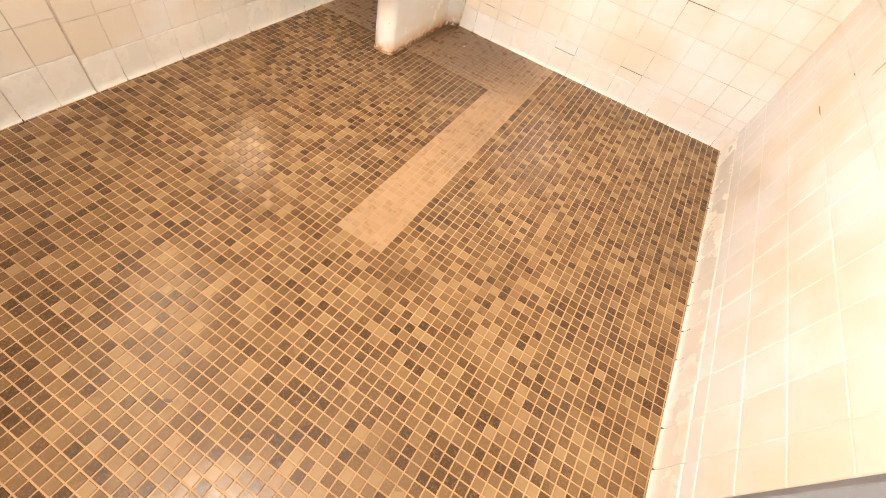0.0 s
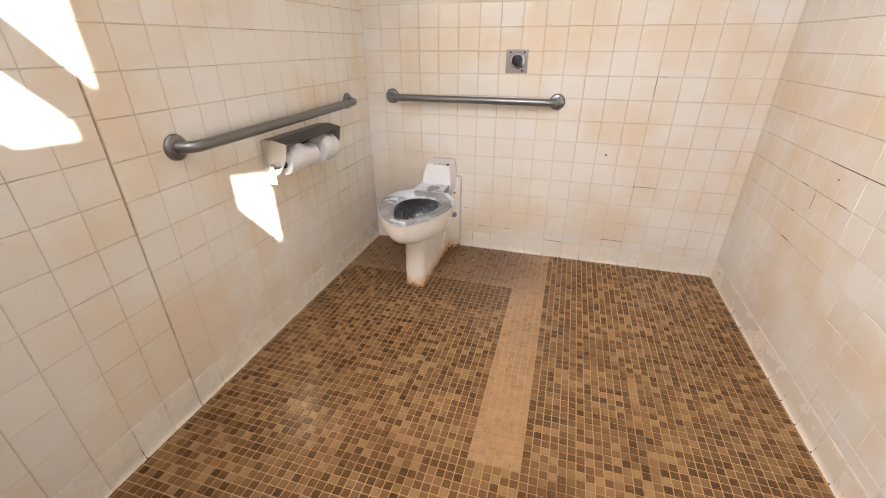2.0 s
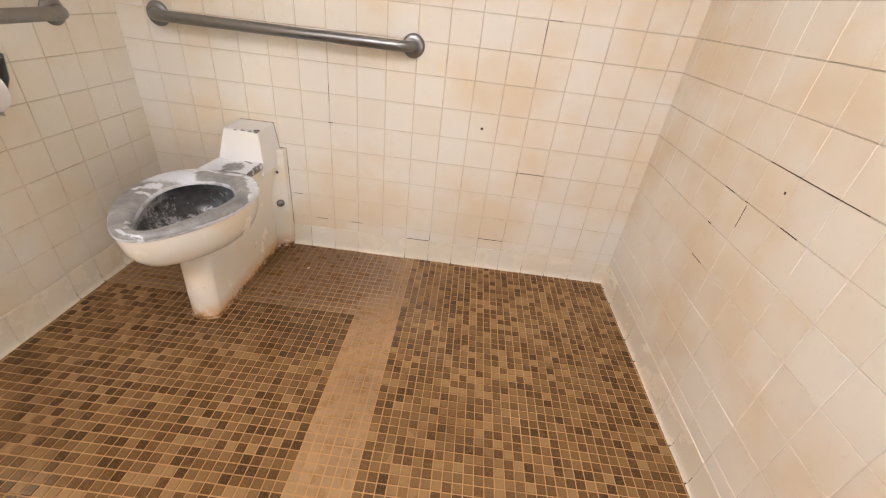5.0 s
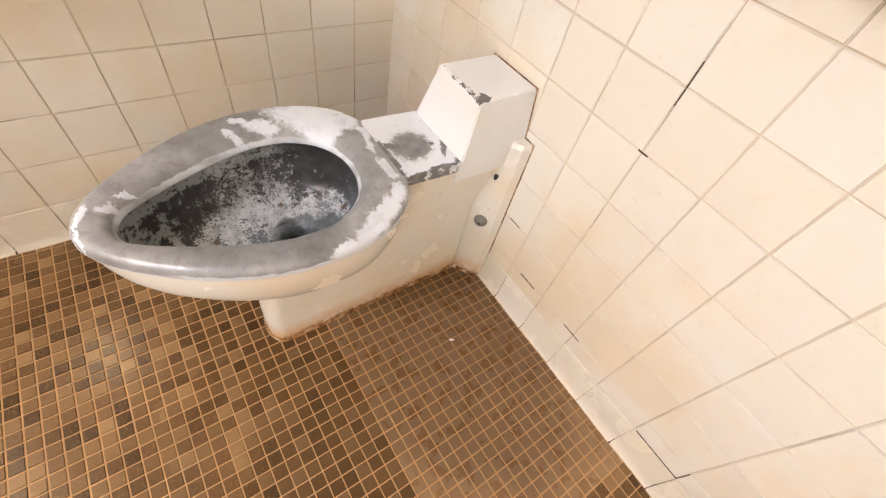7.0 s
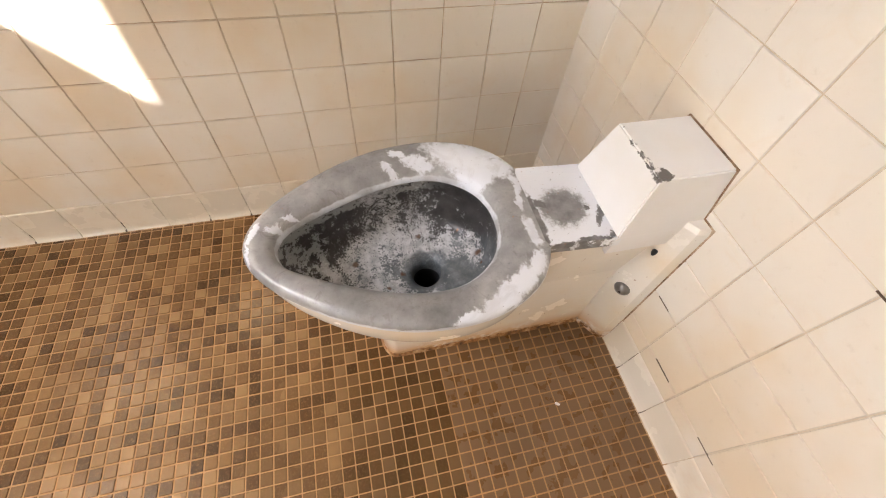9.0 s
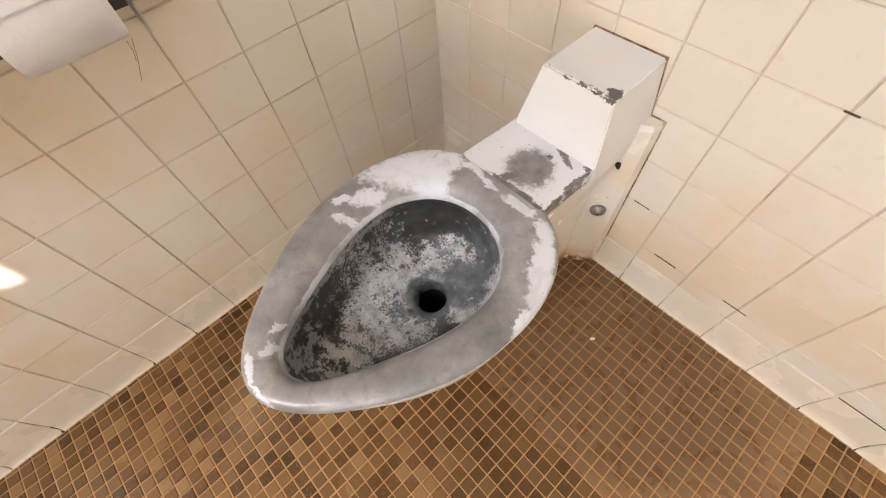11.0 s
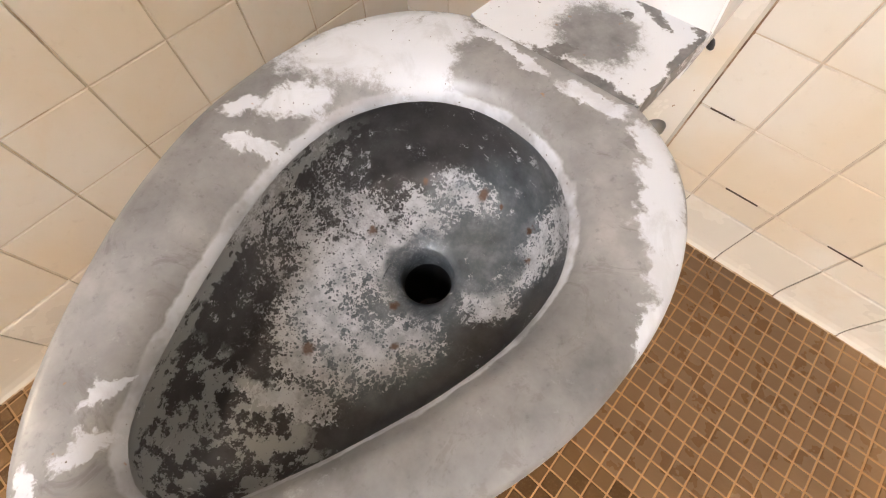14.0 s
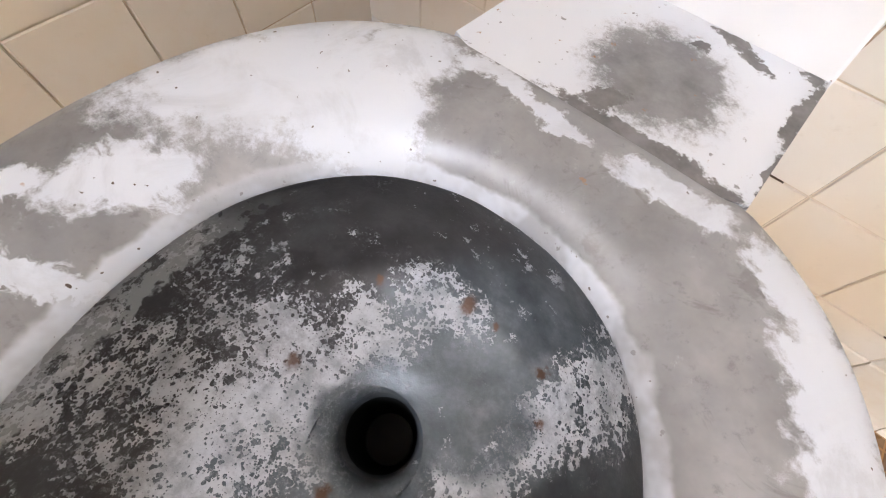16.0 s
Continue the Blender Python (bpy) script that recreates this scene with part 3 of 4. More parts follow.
# ---------------------------------------------------------------- paper holder
def paper_holder():
    h = thing("toilet_paper_holder", 0.0, -0.775, 0.76, "dark sheet-metal double toilet paper holder on the tile wall", "paper holder")
    y0, y1 = -0.985, -0.565
    bm = bmesh.new()
    sheet = [(0.002, 0.845), (0.060, 0.848), (0.122, 0.834), (0.122, 0.826), (0.060, 0.842), (0.006, 0.840), (0.006, 0.690), (0.002, 0.690)]
    loft(bm, [[(x, y0, z) for x, z in sheet], [(x, y1, z) for x, z in sheet]])
    part("hood", bm, DARK_METAL, h, "dark sheet-metal hood", False)
    for y in (y0 - 0.002, y1 + 0.002):
        bm = bmesh.new()
        side = [(0.002, 0.845), (0.060, 0.849), (0.124, 0.834), (0.112, 0.775), (0.078, 0.722), (0.050, 0.705), (0.050, 0.668), (0.002, 0.668)]
        loft(bm, [[(x, y - 0.0015, z) for x, z in side], [(x, y + 0.0015, z) for x, z in side]])
        part("end_plate", bm, PLATE_STEEL, h, "bent steel end plate", False)
    part("spindle", tube(bmesh.new(), [(0.070, y0 - 0.03, 0.750), (0.070, y1 + 0.01, 0.750)], 0.009, 14), BRIGHT_STEEL, h, "steel spindle")
    part("knob", lathe(bmesh.new(), (0.070, y0 - 0.004, 0.750), (0, -1, 0), [(0, 0.013), (0.010, 0.016), (0.020, 0.012), (0.030, 0.014), (0.034, 0.007)], 16), CHROME, h, "chrome lock knob")


def paper_roll(ya, yb, radius, label):
    roll = thing("toilet_roll", 0.070, (ya + yb) / 2, 0.750, label, "toilet paper", "toilet rolls")
    rng = random.Random(int(-ya * 1000))
    wob = [1 + rng.uniform(-0.012, 0.012) for _ in range(40)]
    rings = []
    for y, r in ((ya + 0.012, 0.020), (ya, 0.021), (ya, radius * 0.975), (ya + 0.004, radius), ((ya + yb) / 2, radius * 1.01), (yb - 0.004, radius), (yb, radius * 0.975), (yb, 0.021), (yb - 0.012, 0.020)):
        rings.append([(0.070 + r * wob[k] * math.cos(a), y, 0.750 - 0.002 + r * wob[k] * math.sin(a)) for k, a in enumerate(2 * math.pi * i / 40 for i in range(40))])
    part("paper", loft(bmesh.new(), rings, False, False), PAPER, roll)
    part("core", tube(bmesh.new(), [(0.070, ya + 0.002, 0.748), (0.070, yb - 0.002, 0.748)], 0.0195, 20), DARK, roll, "dark core")
    return roll


def loose_end(roll, ya, yb, radius, high):
    """The torn end of the paper, folded up over the roll into a crooked peak."""
    rng = random.Random(8)
    bm = bmesh.new()
    rows = []
    for i in range(9):
        f = i / 8
        a = radians(20 + 125 * f)
        y_low, y_top = ya + (yb - ya) * 0.12 * f, yb - (yb - ya) * 0.45 * f
        lift = 0.003 + high * math.sin(math.pi * min(1.0, f * 1.15)) ** 2
        row = []
        for k in range(9):
            g = k / 8
            up = lift * (1 - abs(g - 0.45) * 1.3) + rng.uniform(-0.0018, 0.0018)
            row.append((0.070 + (radius + max(up, 0.002)) * math.cos(a), y_low + (y_top - y_low) * g, 0.748 + (radius + max(up, 0.002)) * math.sin(a)))
        rows.append(row)
    for shift in (0.0, 0.0012):
        vs = [[bm.verts.new((x, y, z + shift)) for x, y, z in row] for row in rows]
        for i in range(8):
            for k in range(8):
                bm.faces.new((vs[i][k], vs[i + 1][k], vs[i + 1][k + 1], vs[i][k + 1]))
    part("loose_end", bm, PAPER, roll, "crumpled loose end of paper")


paper_holder()
first = paper_roll(-0.958, -0.752, 0.047, "half-used white toilet paper roll with a crumpled loose end")
loose_end(first, -0.945, -0.80, 0.0475, 0.030)
second = paper_roll(-0.712, -0.592, 0.058, "white toilet paper roll under the dark metal hood")
loose_end(second, -0.708, -0.62, 0.0585, 0.012)


# ---------------------------------------------------------------- toilet
CX = 0.479
OX, IX = 0.466, 0.474           # middle lines of the rim's outside and of its opening
OUTER = [(-0.278, 0.090), (-0.290, 0.114), (-0.312, 0.143), (-0.345, 0.167), (-0.385, 0.183), (-0.430, 0.191), (-0.475, 0.191), (-0.525, 0.185),
         (-0.575, 0.170), (-0.625, 0.147), (-0.675, 0.115), (-0.715, 0.083), (-0.742, 0.053), (-0.757, 0.026), (-0.762, 0.0)]
INNER = [(-0.350, 0.0), (-0.353, 0.030), (-0.366, 0.062), (-0.385, 0.085), (-0.412, 0.104), (-0.447, 0.116), (-0.498, 0.116), (-0.550, 0.104),
         (-0.596, 0.087), (-0.642, 0.067), (-0.682, 0.046), (-0.702, 0.030), (-0.711, 0.013), (-0.714, 0.0)]


def smooth_line(pts, count):
    """A rounded line through the points, evenly spaced."""
    pts = [Vector((*p, 0)) for p in pts]
    fine = []
    for i in range(len(pts) - 1):
        p0, p1, p2, p3 = pts[max(i - 1, 0)], pts[i], pts[i + 1], pts[min(i + 2, len(pts) - 1)]
        for k in range(12):
            t = k / 12
            fine.append(0.5 * (2 * p1 + (p2 - p0) * t + (2 * p0 - 5 * p1 + 4 * p2 - p3) * t * t + (3 * p1 - p0 - 3 * p2 + p3) * t ** 3))
    fine.append(pts[-1])
    run = [0.0]
    for a, b in zip(fine, fine[1:]):
        run.append(run[-1] + (b - a).length)
    out, j = [], 0
    for i in range(count):
        s = run[-1] * i / (count - 1)
        while j < len(run) - 2 and run[j + 1] < s:
            j += 1
        out.append(fine[j].lerp(fine[j + 1], (s - run[j]) / max(run[j + 1] - run[j], 1e-9)))
    return [(v.x, v.y) for v in out]


def egg(line, mid, half=48):
    """A closed outline from a half-width line that runs from the back to the front."""
    pts = smooth_line(line, half)
    right = [(mid + w, y) for y, w in pts]
    left = [(mid - w, y) for y, w in pts[-2:0:-1]] if line[0][1] == 0 else [(mid - w, y) for y, w in pts[-2::-1]]
    return right + left


def by_angle(outline, count, cx, cy):
    """The outline met by rays at even angles round a centre."""
    out = []
    for k in range(count):
        a = 2 * math.pi * k / count
        d = (math.cos(a), math.sin(a))
        best = None
        for (x0, y0), (x1, y1) in zip(outline, outline[1:] + outline[:1]):
            ex, ey = x1 - x0, y1 - y0
            den = d[0] * ey - d[1] * ex
            if abs(den) < 1e-12:
                continue
            t = ((x0 - cx) * ey - (y0 - cy) * ex) / den
            u = ((x0 - cx) * d[1] - (y0 - cy) * d[0]) / den
            if t > 0 and -1e-6 <= u <= 1 + 1e-6 and (best is None or t > best):
                best = t
        out.append((cx + best * d[0], cy + best * d[1]))
    return out


def toilet():
    t = thing("toilet", CX, -0.35, 0.0, "white painted wall-backed toilet with a worn grey seat rim", "toilet")
    K, cy = 160, -0.50
    outer, inner = by_angle(egg(OUTER, OX), K, 0.470, cy), by_angle(egg(INNER, IX), K, 0.470, cy)

    def between(f, z):
        return [(o[0] + (i[0] - o[0]) * f, o[1] + (i[1] - o[1]) * f, z) for o, i in zip(outer, inner)]

    def scaled(ring, s, z, c=(0.470, cy)):
        return [(c[0] + (p[0] - c[0]) * s, c[1] + (p[1] - c[1]) * s, z) for p in ring]

    # seat rim: rounded outside edge, a broad top that falls gently inwards, a raised bead and a thin lip
    rim = [scaled(outer, 0.972, 0.431), scaled(outer, 0.992, 0.434), scaled(outer, 1.0, 0.441), between(0.02, 0.448), between(0.08, 0.4535),
           between(0.2, 0.4565), between(0.45, 0.4570), between(0.68, 0.4550), between(0.80, 0.4520), between(0.88, 0.4470), between(0.95, 0.4400),
           between(1.0, 0.4330), between(1.0, 0.4290), between(0.93, 0.4270), between(0.5, 0.4280)]
    bm = loft(bmesh.new(), rim + [rim[0]], False, False)
    bmesh.ops.remove_doubles(bm, verts=bm.verts, dist=1e-6)
    part("seat_rim", bm, SEAT, t, "grey worn metal seat rim with white paint remnants")

    # bowl inside
    D, dr = (0.476, -0.466), 0.0278

    def towards(ring_scale, w, z):
        out = []
        for k, p in enumerate(scaled(inner, ring_scale, z, (IX, -0.51))):
            a = 2 * math.pi * k / K
            c = (D[0] + (dr + 0.004) * math.cos(a), D[1] + (dr + 0.004) * math.sin(a))
            out.append((p[0] + (c[0] - p[0]) * w, p[1] + (c[1] - p[1]) * w, z))
        return out

    def well(r, z):
        return [(D[0] + r * math.cos(2 * math.pi * k / K), D[1] + r * math.sin(2 * math.pi * k / K), z) for k in range(K)]

    bowl = [towards(1.01, 0, 0.4305), towards(1.045, 0, 0.426), towards(1.065, 0, 0.410), towards(1.055, 0, 0.388), towards(1.02, 0, 0.366), towards(0.98, 0, 0.349),
            towards(0.93, 0.0, 0.336), towards(0.86, 0.03, 0.327), towards(0.75, 0.10, 0.320), towards(0.62, 0.22, 0.314), towards(0.5, 0.42, 0.309),
            towards(0.40, 0.64, 0.304), well(dr + 0.0150, 0.3000), well(dr + 0.0085, 0.2975), well(dr + 0.0045, 0.2945), well(dr + 0.0015, 0.2900), well(dr, 0.284), well(dr - 0.001, 0.268)]
    bowl_part = part("bowl", loft(bmesh.new(), bowl, False, False), BOWL, t, "pitted grey bowl with white scale and rust spots")
    part("drain", loft(bmesh.new(), [well(dr - 0.001, 0.268), well(dr - 0.001, 0.20), well(dr - 0.004, 0.15)], False, True), DRAIN_SHADE, bowl_part, "dark drain hole")

    # outside of the bowl
    shell = [scaled(outer, 0.962, 0.4318), scaled(outer, 0.968, 0.424), scaled(outer, 0.960, 0.400), scaled(outer, 0.935, 0.372, (0.468, -0.478)), scaled(outer, 0.89, 0.346, (0.468, -0.473)),
             scaled(outer, 0.815, 0.322, (0.469, -0.468)), scaled(outer, 0.68, 0.300, (0.470, -0.460)), scaled(outer, 0.48, 0.282, (0.472, -0.445)), scaled(outer, 0.31, 0.270, (0.472, -0.445))]
    part("bowl_shell", loft(bmesh.new(), shell, False, False), ENAMEL, t, "white painted bowl side")

    # pedestal: a narrow upright body with a rounded front that reaches back to the wall
    def foot(h, front, z, back=-0.004):
        r, out = h, []
        for k in range(21):
            a = math.pi * k / 20
            out.append((CX - 0.007 + h * math.cos(a), front + r * 0.62 - r * 0.62 * math.sin(a), z))
        out += [(CX - 0.007 - h, back, z), (CX - 0.007 + h, back, z)]
        return out

    ped = [foot(0.0545, -0.572, 0.001), foot(0.0535, -0.572, 0.010), foot(0.0535, -0.570, 0.12), foot(0.055, -0.566, 0.21), foot(0.058, -0.560, 0.276)]
    bm = loft(bmesh.new(), ped, True, False)
    loft(bm, [foot(0.058, -0.345, 0.270), foot(0.066, -0.342, 0.33), foot(0.076, -0.340, 0.40), foot(0.081, -0.338, 0.436)])
    part("pedestal", bm, ENAMEL, t, "white painted pedestal, rusty along its foot")
    bm = loft(bmesh.new(), [foot(0.0578, -0.5768, 0.0005), foot(0.0570, -0.5758, 0.006), foot(0.0545, -0.573, 0.012)])
    part("sealant", bm, RUSTY_SEAL, t, "dirty brown sealant along the foot")

    # neck between seat and housing
    bm = bmesh.new()
    neck = [(0.3855, -0.155), (0.3765, -0.283), (0.43, -0.305), (0.50, -0.305), (0.5555, -0.283), (0.5625, -0.155)]
    loft(bm, [[(x, y, 0.432) for x, y in neck], [(x, y, 0.4500) for x, y in neck], [(CX + (x - CX) * 0.985, y, 0.4545) for x, y in neck]])
    part("neck", bm, NECK, t, "chipped white neck worn grey in the middle")

    # housing against the wall
    def case(hw, y, z, shift=0.0):
        return [(CX + shift - hw, -0.003, z), (CX + shift - hw, y, z), (CX + shift + hw, y, z), (CX + shift + hw, -0.003, z)]

    bm = loft(bmesh.new(), [case(0.080, -0.165, 0.40), case(0.0865, -0.165, 0.452, -0.003), case(0.0662, -0.139, 0.568, 0.0)])
    bmesh.ops.bevel(bm, geom=[e for e in bm.edges if e.calc_length() > 0.09], offset=0.0025, segments=2, affect="EDGES")
    part("housing", bm, TANK, t, "white housing with chipped edges")

    # mounting plate
    bm = bmesh.new()
    cut = [(CX - 0.112, -0.002), (CX - 0.108, -0.030), (CX - 0.050, -0.062), (CX + 0.050, -0.062), (CX + 0.104, -0.026), (CX + 0.109, -0.002)]
    loft(bm, [[(x, y, z) for x, y in cut] for z in (0.001, 0.455)] + [[(CX + (x - CX) * 0.97, y * 0.9, 0.466) for x, y in cut]])
    part("mounting_plate", bm, ENAMEL, t, "white painted mounting plate", False)
    bm = bmesh.new()
    rim2 = [(CX - 0.1145, -0.0015), (CX - 0.113, -0.005), (CX + 0.109, -0.005), (CX + 0.1115, -0.0015)]
    loft(bm, [[(x, y, z) for x, y in rim2] for z in (0.0, 0.4685)])
    part("wall_sealant", bm, STAINED_SEAL, t, "stained sealant line along the wall", False)
    bm = loft(bmesh.new(), [[(CX - 0.087, y, 0.455), (CX - 0.0678, y, 0.5695), (CX + 0.0678, y, 0.5695), (CX + 0.084, y, 0.455)] for y in (-0.0055, -0.0015)])
    part("housing_sealant", bm, STAINED_SEAL, t, "stained sealant round the housing", False)
    nrm = Vector((0.55, -0.83, 0.0)).normalized()
    for z, r, mat, lab in ((0.226, 0.0175, BAR_STEEL, "dull steel bolt head"), (0.372, 0.0055, DARK, "small dark pin")):
        b = Vector((CX + 0.0765, -0.0445, z))
        bolt = part("bolt", lathe(bmesh.new(), b - nrm * 0.002, nrm, [(0, r), (0.004, r), (0.009, r * 0.84), (0.0135, r * 0.5), (0.015, r * 0.2)], 24), mat, t, lab)
        if r > 0.01:
            part("slot", lathe(bmesh.new(), b + nrm * 0.0122, nrm, [(0, 0.0032), (0.0012, 0.0026)], 10), DARK, bolt, "dark socket")
    return t


toilet()


# ---------------------------------------------------------------- tiles
P, GAP = 0.1115, 0.0017
MESHES = {}


def tile_mesh(name, w, h, high, slope, material):
    """A tile with sloping edges, in its own plane: x along, y up, z outward."""
    key = (name, round(w, 4), round(h, 4))
    if key not in MESHES:
        m = bpy.data.meshes.new(name)
        s = slope
        verts = [(0, 0, 0), (w, 0, 0), (w, h, 0), (0, h, 0), (s, s, high), (w - s, s, high), (w - s, h - s, high), (s, h - s, high)]
        m.from_pydata(verts, [], [(4, 5, 6, 7), (0, 1, 5, 4), (1, 2, 6, 5), (2, 3, 7, 6), (3, 0, 4, 7)])
        m.materials.append(material)
        MESHES[key] = m
    return MESHES[key]


def lay(parent, name, frame_matrix, cells, high, slope, material, limit, rest_name, jitter=0.0, wobble=0.0, seed=1):
    """cells: (u, v, width, height, near) in the plane of frame_matrix. Near cells are pieces of their own, the others one mesh."""
    rng = random.Random(seed)
    verts, faces, count = [], [], 0
    inv = parent.matrix_basis.inverted()
    for u, v, w, h, near in cells:
        lift = rng.uniform(0, jitter)
        tilt = Euler((rng.uniform(-wobble, wobble), rng.uniform(-wobble, wobble), 0))
        m = frame_matrix @ Matrix.Translation((u + w / 2, v + h / 2, lift)) @ tilt.to_matrix().to_4x4() @ Matrix.Translation((-w / 2, -h / 2, 0))
        if near and count < limit:
            count += 1
            ob = new(name, tile_mesh(name, w, h, high, slope, material))
            ob.parent = parent
            ob.matrix_basis = inv @ m
        else:
            i = len(verts)
            s = slope
            for p in ((0, 0, -0.001), (w, 0, -0.001), (w, h, -0.001), (0, h, -0.001), (s, s, high), (w - s, s, high), (w - s, h - s, high), (s, h - s, high)):
                verts.append(tuple(m @ Vector(p)))
            faces += [(i + 4, i + 5, i + 6, i + 7), (i, i + 1, i + 5, i + 4), (i + 1, i + 2, i + 6, i + 5), (i + 2, i + 3, i + 7, i + 6), (i + 3, i, i + 4, i + 7)]
    if verts:
        mesh = bpy.data.meshes.new(rest_name)
        mesh.from_pydata(verts, [], faces)
        mesh.materials.append(material)
        ob = new(rest_name, mesh)
        ob.parent = parent
        ob.matrix_basis = inv
        tagged(ob, kind="stuff")


def lay_base(parent, frame_matrix, us, high, material, seed):
    """Base tiles, each a piece of its own, with a rounded top edge and a foot that flares out to the floor."""
    rng = random.Random(seed)
    inv = parent.matrix_basis.inverted()
    prof = [(0.0, high), (0.0030, high - 0.0006), (0.0042, high - 0.003), (0.0046, 0.034), (0.0056, 0.020), (0.0080, 0.0095), (0.0115, 0.0035), (0.0118, 0.0008), (0.0, 0.0008)]
    for u0, u1 in zip(us, us[1:]):
        w = round(u1 - u0 - 0.0020, 4)
        key = ("base_tile", w, high)
        if key not in MESHES:
            k = len(prof)
            m = bpy.data.meshes.new("base_tile")
            m.from_pydata([(x, v, o) for x in (0, w) for o, v in prof], [], [(i, i + 1, k + i + 1, k + i) for i in range(k - 1)] + [tuple(range(k))[::-1], tuple(range(k, 2 * k))])
            m.materials.append(material)
            MESHES[key] = m
        ob = new("base_tile", MESHES[key])
        ob.parent = parent
        ob.matrix_basis = inv @ frame_matrix @ Matrix.Translation((u0 + 0.001, 0, rng.uniform(-0.0006, 0.0008))) @ Euler((0, rng.uniform(-0.006, 0.006), 0)).to_matrix().to_4x4()


def cuts(a, b, origin, pitch):
    """Joint lines between a and b on a lattice."""
    out = [a]
    k = math.ceil((a - origin) / pitch + 0.08)
    while origin + k * pitch < b - 0.08 * pitch:
        out.append(origin + k * pitch)
        k += 1
    return out + [b]


def wall_cells(us, vs, near, g=GAP):
    return [(u0 + g / 2, v0 + g / 2, u1 - u0 - g, v1 - v0 - g, near((u0 + u1) / 2, (v0 + v1) / 2))
            for v0, v1 in zip(vs, vs[1:]) for u0, u1 in zip(us, us[1:])]


def rows_from(start, top, pitch=P):
    out = list(start)
    while out[-1] + pitch < top - 0.02:
        out.append(out[-1] + pitch)
    return out + [top]


BACK = Matrix(((1, 0, 0, 0), (0, 0, -1, 0), (0, 1, 0, 0), (0, 0, 0, 1)))
LEFT = Matrix(((0, 0, 1, 0), (1, 0, 0, 0), (0, 1, 0, 0), (0, 0, 0, 1)))
RIGHT = Matrix(((0, 0, -1, ROOM_X), (-1, 0, 0, 0), (0, 1, 0, 0), (0, 0, 0, 1)))

# back wall: a base course, a thin cut course, then full courses
us = cuts(0.0, ROOM_X, 0.669, 0.1112)
vb = rows_from([0.106, 0.154], HIGH, 0.1109)
lay(wall_back, "wall_tile", BACK, wall_cells(us, vb, lambda u, v: v < 1.35), 0.0022, 0.0012, WALL_TILE, 300, "upper_tiles", 0.0005, 0.0025, 3)
lay_base(wall_back, BACK, us, 0.106, COVE, 4)
# side wall with the long joint
ua, ub = cuts(-1.564, 0.0, -0.562, 0.1118), cuts(FRONT_Y, -1.569, -1.569, P)
vl = rows_from([0.114], HIGH, 0.1121)
vm = rows_from([0.135], HIGH)
lay(wall_left, "wall_tile", LEFT, wall_cells(ua, vl, lambda u, v: v < 1.25), 0.0022, 0.0012, WALL_TILE, 200, "upper_tiles", 0.0005, 0.0025, 5)
lay(wall_left, "wall_tile", LEFT, wall_cells(ub, vm, lambda u, v: v < 1.25 and u > -2.3), 0.0022, 0.0012, WALL_TILE, 90, "upper_tiles", 0.0005, 0.0025, 6)
lay_base(wall_left, LEFT, ua, 0.114, COVE, 7)
lay_base(wall_left, LEFT, ub, 0.135, COVE, 8)
# partition
ur = cuts(0.0, -END_Y, 0.055, P)
lay(wall_right, "wall_tile", RIGHT, wall_cells(ur, vb, lambda u, v: v < 1.35, 0.0011), 0.0022, 0.0012, WALL_TILE, 220, "upper_tiles", 0.0005, 0.0025, 9)
lay_base(wall_right, RIGHT, ur, 0.106, COVE, 10)

# floor mosaic
F, X0 = 0.0278, 1.160
plain, strip = [], []
i0, i1 = math.ceil((0.004 - X0) / F), math.floor((FAR_X - 0.004 - X0) / F)
for i in range(i0 - 1, i1 + 1):
    for j in range(1, int(-FRONT_Y / F)):
        x, y = X0 + i * F, -j * F - 0.002
        a, b = max(x, 0.003), min(x + F, FAR_X)
        if b - a < 0.006:
            continue
        if ROOM_X - 0.004 < a < ROOM_X + 0.10 and y > END_Y - 0.03:
            continue
        if b > ROOM_X - 0.002 > a and y > END_Y - 0.03:
            b = ROOM_X - 0.003
        tan = (j <= 16 and a < X0 - 0.001) or (-6 <= i < 0 and j <= 54)
        near = 0.55 < x < 1.06 and -0.92 < y < -0.42
        g = 0.0014 if tan and j <= 16 else 0.0013
        (strip if tan else plain).append((a + g, y + g, b - a - 2 * g, F - 2 * g, near if not tan else (x > 0.6 and y > -0.6)))
UP = Matrix.Identity(4)
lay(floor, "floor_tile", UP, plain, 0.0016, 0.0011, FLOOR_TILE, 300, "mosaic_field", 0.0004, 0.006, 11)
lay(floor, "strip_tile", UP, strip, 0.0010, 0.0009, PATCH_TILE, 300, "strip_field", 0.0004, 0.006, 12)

for name, wall, pts in (("cove_strip", wall_back, ((0.0, 0.0), (ROOM_X, 0.0))), ("cove_strip", wall_left, ((0.0, FRONT_Y), (0.0, 0.0))), ("cove_strip", wall_right, ((ROOM_X, 0.0), (ROOM_X, END_Y)))):
    bm = bmesh.new()
    (xa, ya), (xb, yb) = pts
    d = Vector((xb - xa, yb - ya, 0)).normalized()
    nrm = Vector((d.y, -d.x, 0))
    prof = [(0.0, 0.0), (0.0135, 0.0), (0.0128, 0.0022), (0.0110, 0.0034), (0.0, 0.0036)]
    loft(bm, [[Vector((x, y, 0)) + nrm * o + Vector((0, 0, z)) for o, z in prof] for x, y in pts])
    part(name, bm, RUSTY_COVE, wall, "rust-stained edge", False)

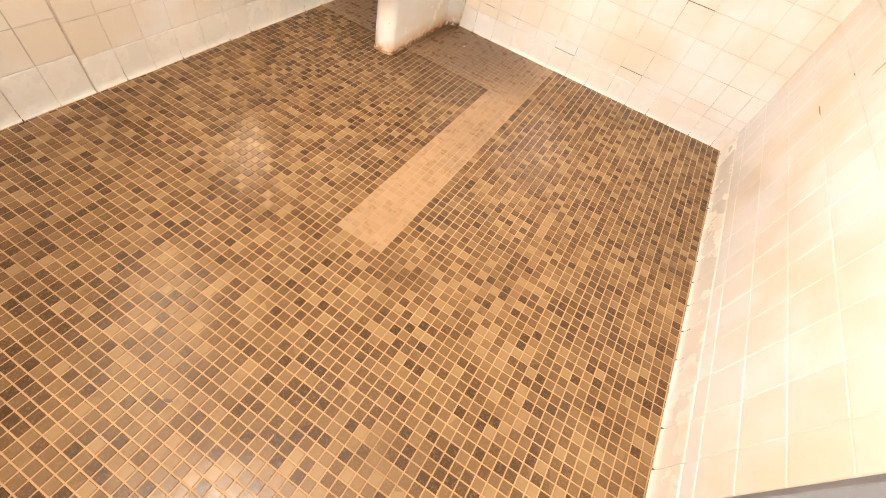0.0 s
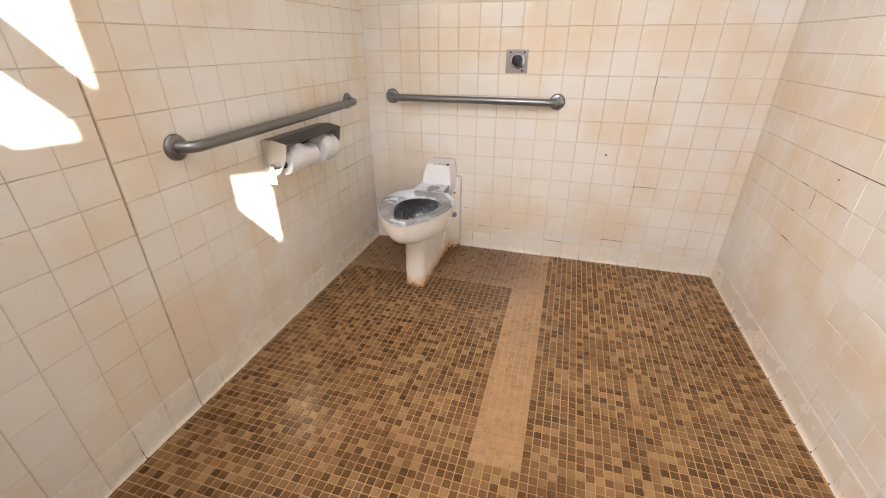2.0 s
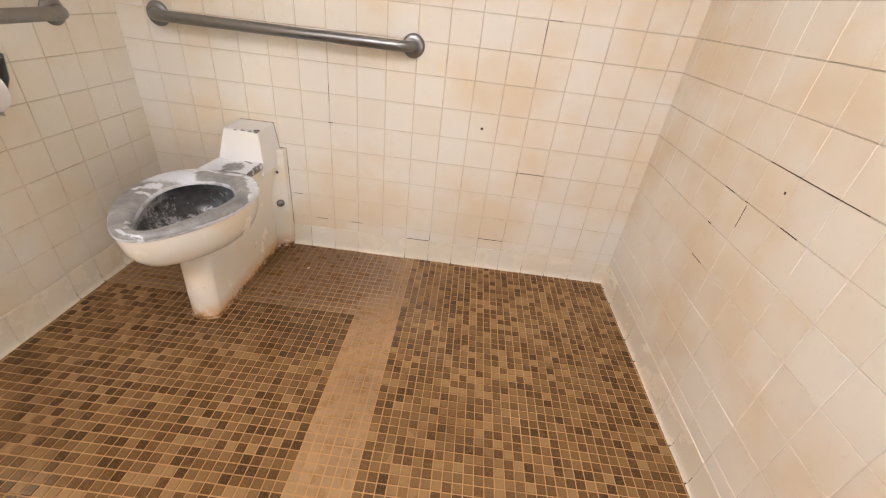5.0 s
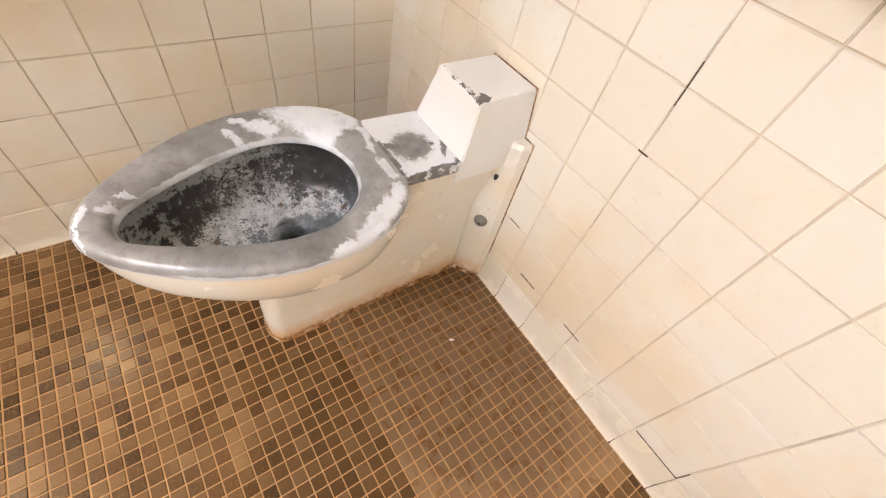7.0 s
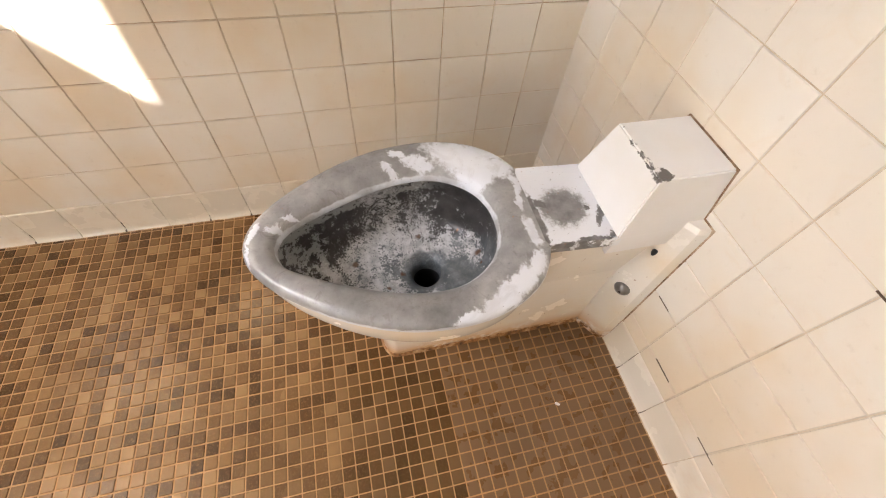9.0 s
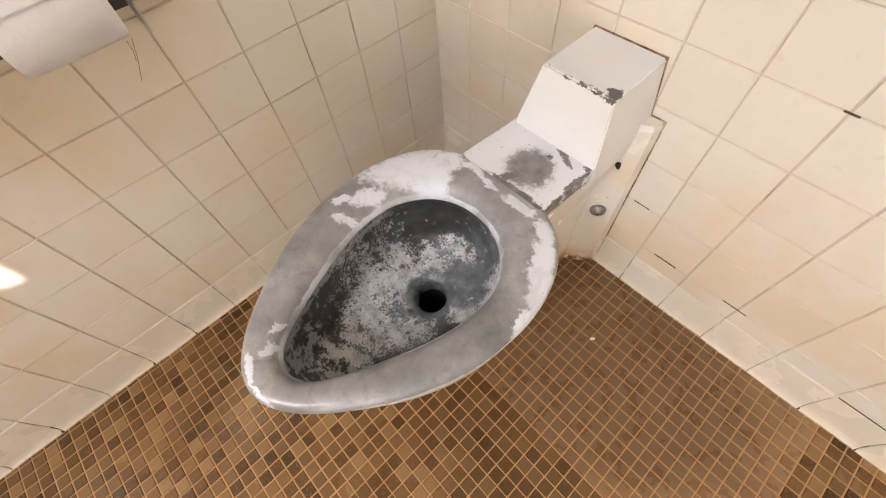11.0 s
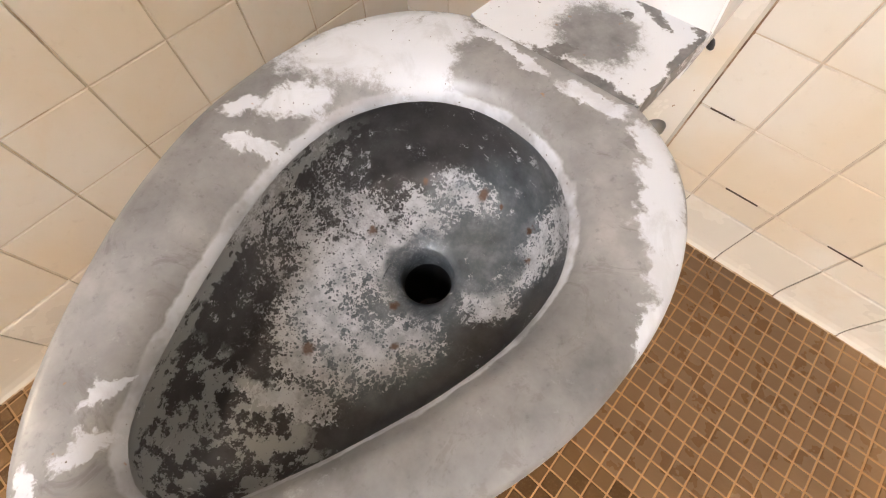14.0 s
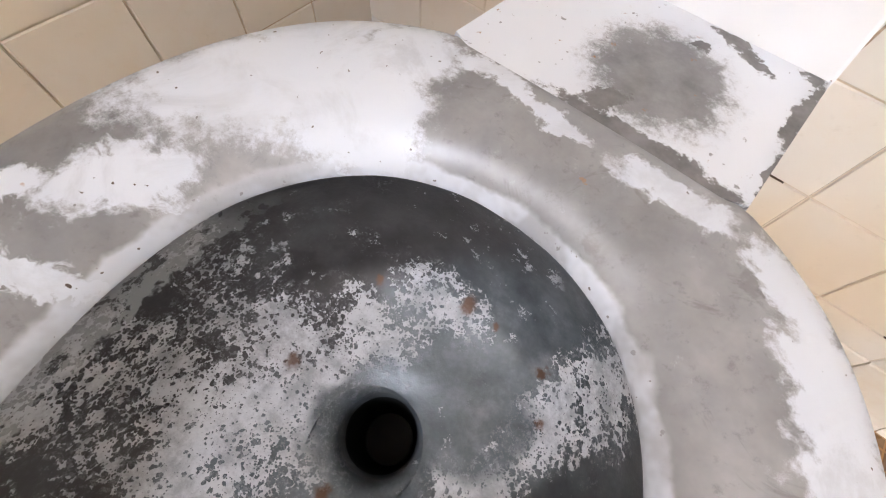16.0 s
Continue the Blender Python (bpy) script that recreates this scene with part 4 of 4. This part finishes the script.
# marks: a drilled hole and opened joints in the back wall, scratches on the side wall
part("drill_hole", lathe(bmesh.new(), (1.388, -0.0018, 0.648), (0, -1, 0), [(0, 0.006), (0.0012, 0.0055)], 12), CAULK, wall_back, "small dark drill hole", False)
for x0, x1, z0, z1 in ((1.558, 1.668, 0.4860, 0.4874), (1.5578, 1.5594, 0.47, 0.50), (1.5578, 1.5592, 0.955, 1.040), (1.559, 1.606, 1.0405, 1.0420), (0.7798, 0.7806, 0.68, 0.745),
                       (1.118, 1.226, 0.1050, 0.1068), (0.86, 0.91, 0.1535, 0.1545), (1.2245, 1.2256, 0.11, 0.15), (0.6685, 0.6694, 0.05, 0.10), (1.446, 1.556, 0.1530, 0.1546), (0.773, 0.792, 0.5964, 0.5980),
                       (0.700, 0.752, 0.1532, 0.1540), (0.604, 0.640, 0.2644, 0.2651)):
    part("open_joint", box(bmesh.new(), x0, x1, -0.0032, -0.0005, min(z0, z1), max(z0, z1)), CAULK, wall_back, "dark opened joint", False)

for u0, u1, z0, z1 in ((0.612, 0.905, 0.8190, 0.8198), (0.80, 0.83, 0.8184, 0.8202), (0.50, 0.545, 0.7078, 0.7092), (0.60, 0.612, 0.7075, 0.7093), (0.745, 0.80, 0.7076, 0.7094), (0.501, 0.516, 0.5968, 0.5984),
                       (0.6122, 0.6130, 0.637, 0.702), (0.501, 0.56, 0.4860, 0.4872), (0.70, 0.706, 0.773, 0.779)):
    bm = box(bmesh.new(), u0, u1, z0, z1, 0.0005, 0.0030)
    bm.transform(RIGHT)
    bmesh.ops.reverse_faces(bm, faces=bm.faces) if RIGHT.determinant() < 0 else None
    part("open_joint", bm, CAULK, wall_right, "dark opened joint", False)
for ya, za, yb, zb in ((-0.588, 0.652, -0.614, 0.594), (-0.596, 0.650, -0.602, 0.622)):
    part("scratch", tube(bmesh.new(), [(0.0024, ya, za), (0.0024, (ya + yb) / 2 + 0.002, (za + zb) / 2), (0.0024, yb, zb)], 0.0004, 6), CAULK, wall_left, "thin dark scratch", False)

# brown filler in the long joint, and rust dabs at the feet of the base joints
part("joint_filler", box(bmesh.new(), 0.0, 0.0030, -1.5683, -1.5650, 0.0, HIGH), mat_rusty("brown_joint_filler", (0.22, 0.13, 0.07), (0.52, 0.39, 0.26), (0.68, 0.57, 0.43), 5), wall_left, "brown filler in the long upright joint", False)
rng = random.Random(5)
for wall, m, joints, low in ((wall_back, BACK, us, 0.72), (wall_left, LEFT, ua + ub, 0.45), (wall_right, RIGHT, ur, 0.85)):
    bm = bmesh.new()
    for u in joints[1:-1]:
        if rng.random() < low:
            w, h = rng.uniform(0.0010, 0.0022), rng.uniform(0.006, 0.028)
            o = rng.uniform(-0.001, 0.001)
            ring = [(-w * 0.5, 0.012), (w * 0.5, 0.012), (w * 0.2, 0.012 + h), (-w * 0.2, 0.012 + h * 0.9)]
            loft(bm, [[m @ Vector((u + o + x, z, y)) for x, z in ring] for y in (0.001, 0.0054)])
            ring = [(-w * 1.5, 0.0008), (w * 1.3, 0.0008), (w * 0.7, 0.0075), (-w * 0.6, 0.0085)]
            loft(bm, [[m @ Vector((u + o + x, z, y)) for x, z in ring] for y in (0.001, 0.0128)])
    tagged(part("joint_rust", bm, CAULK, wall, "rusty dirt at the foot of the joints", False), kind="stuff")


def crumb(x, y, size, turn, label):
    """A flake of litter, bent a little, on the floor."""
    bm = bmesh.new()
    r = random.Random(int(x * 1000))
    base = [(math.cos(a) * size * r.uniform(0.6, 1.1), math.sin(a) * size * 0.45 * r.uniform(0.7, 1.1)) for a in (math.pi * 2 * k / 9 for k in range(9))]
    c, sn = math.cos(turn), math.sin(turn)
    pts = [(x + c * a - sn * b, y + sn * a + c * b, 0.0025 + 0.35 * abs(a)) for a, b in base]
    loft(bm, [pts, [(px, py, pz + 0.0012) for px, py, pz in pts]])
    ob = thing("litter_flake", x, y, 0.0, label, "litter", "litter on the floor")
    part("flake", bm, PAPER if "pale" in label else CAULK, ob, "", False)


for x, y, size, turn, label in ((1.043, -2.111, 0.010, 0.4, "small brown flake of litter on the mosaic floor"), (1.273, -2.037, 0.006, 2.0, "small brown flake of litter on the mosaic floor"),
                                (0.719, -0.194, 0.008, 0.9, "small pale flake of litter on the tan tiles"), (0.866, -0.081, 0.0035, 0.2, "small brown flake of litter on the mosaic floor")):
    crumb(x, y, size, turn, label)
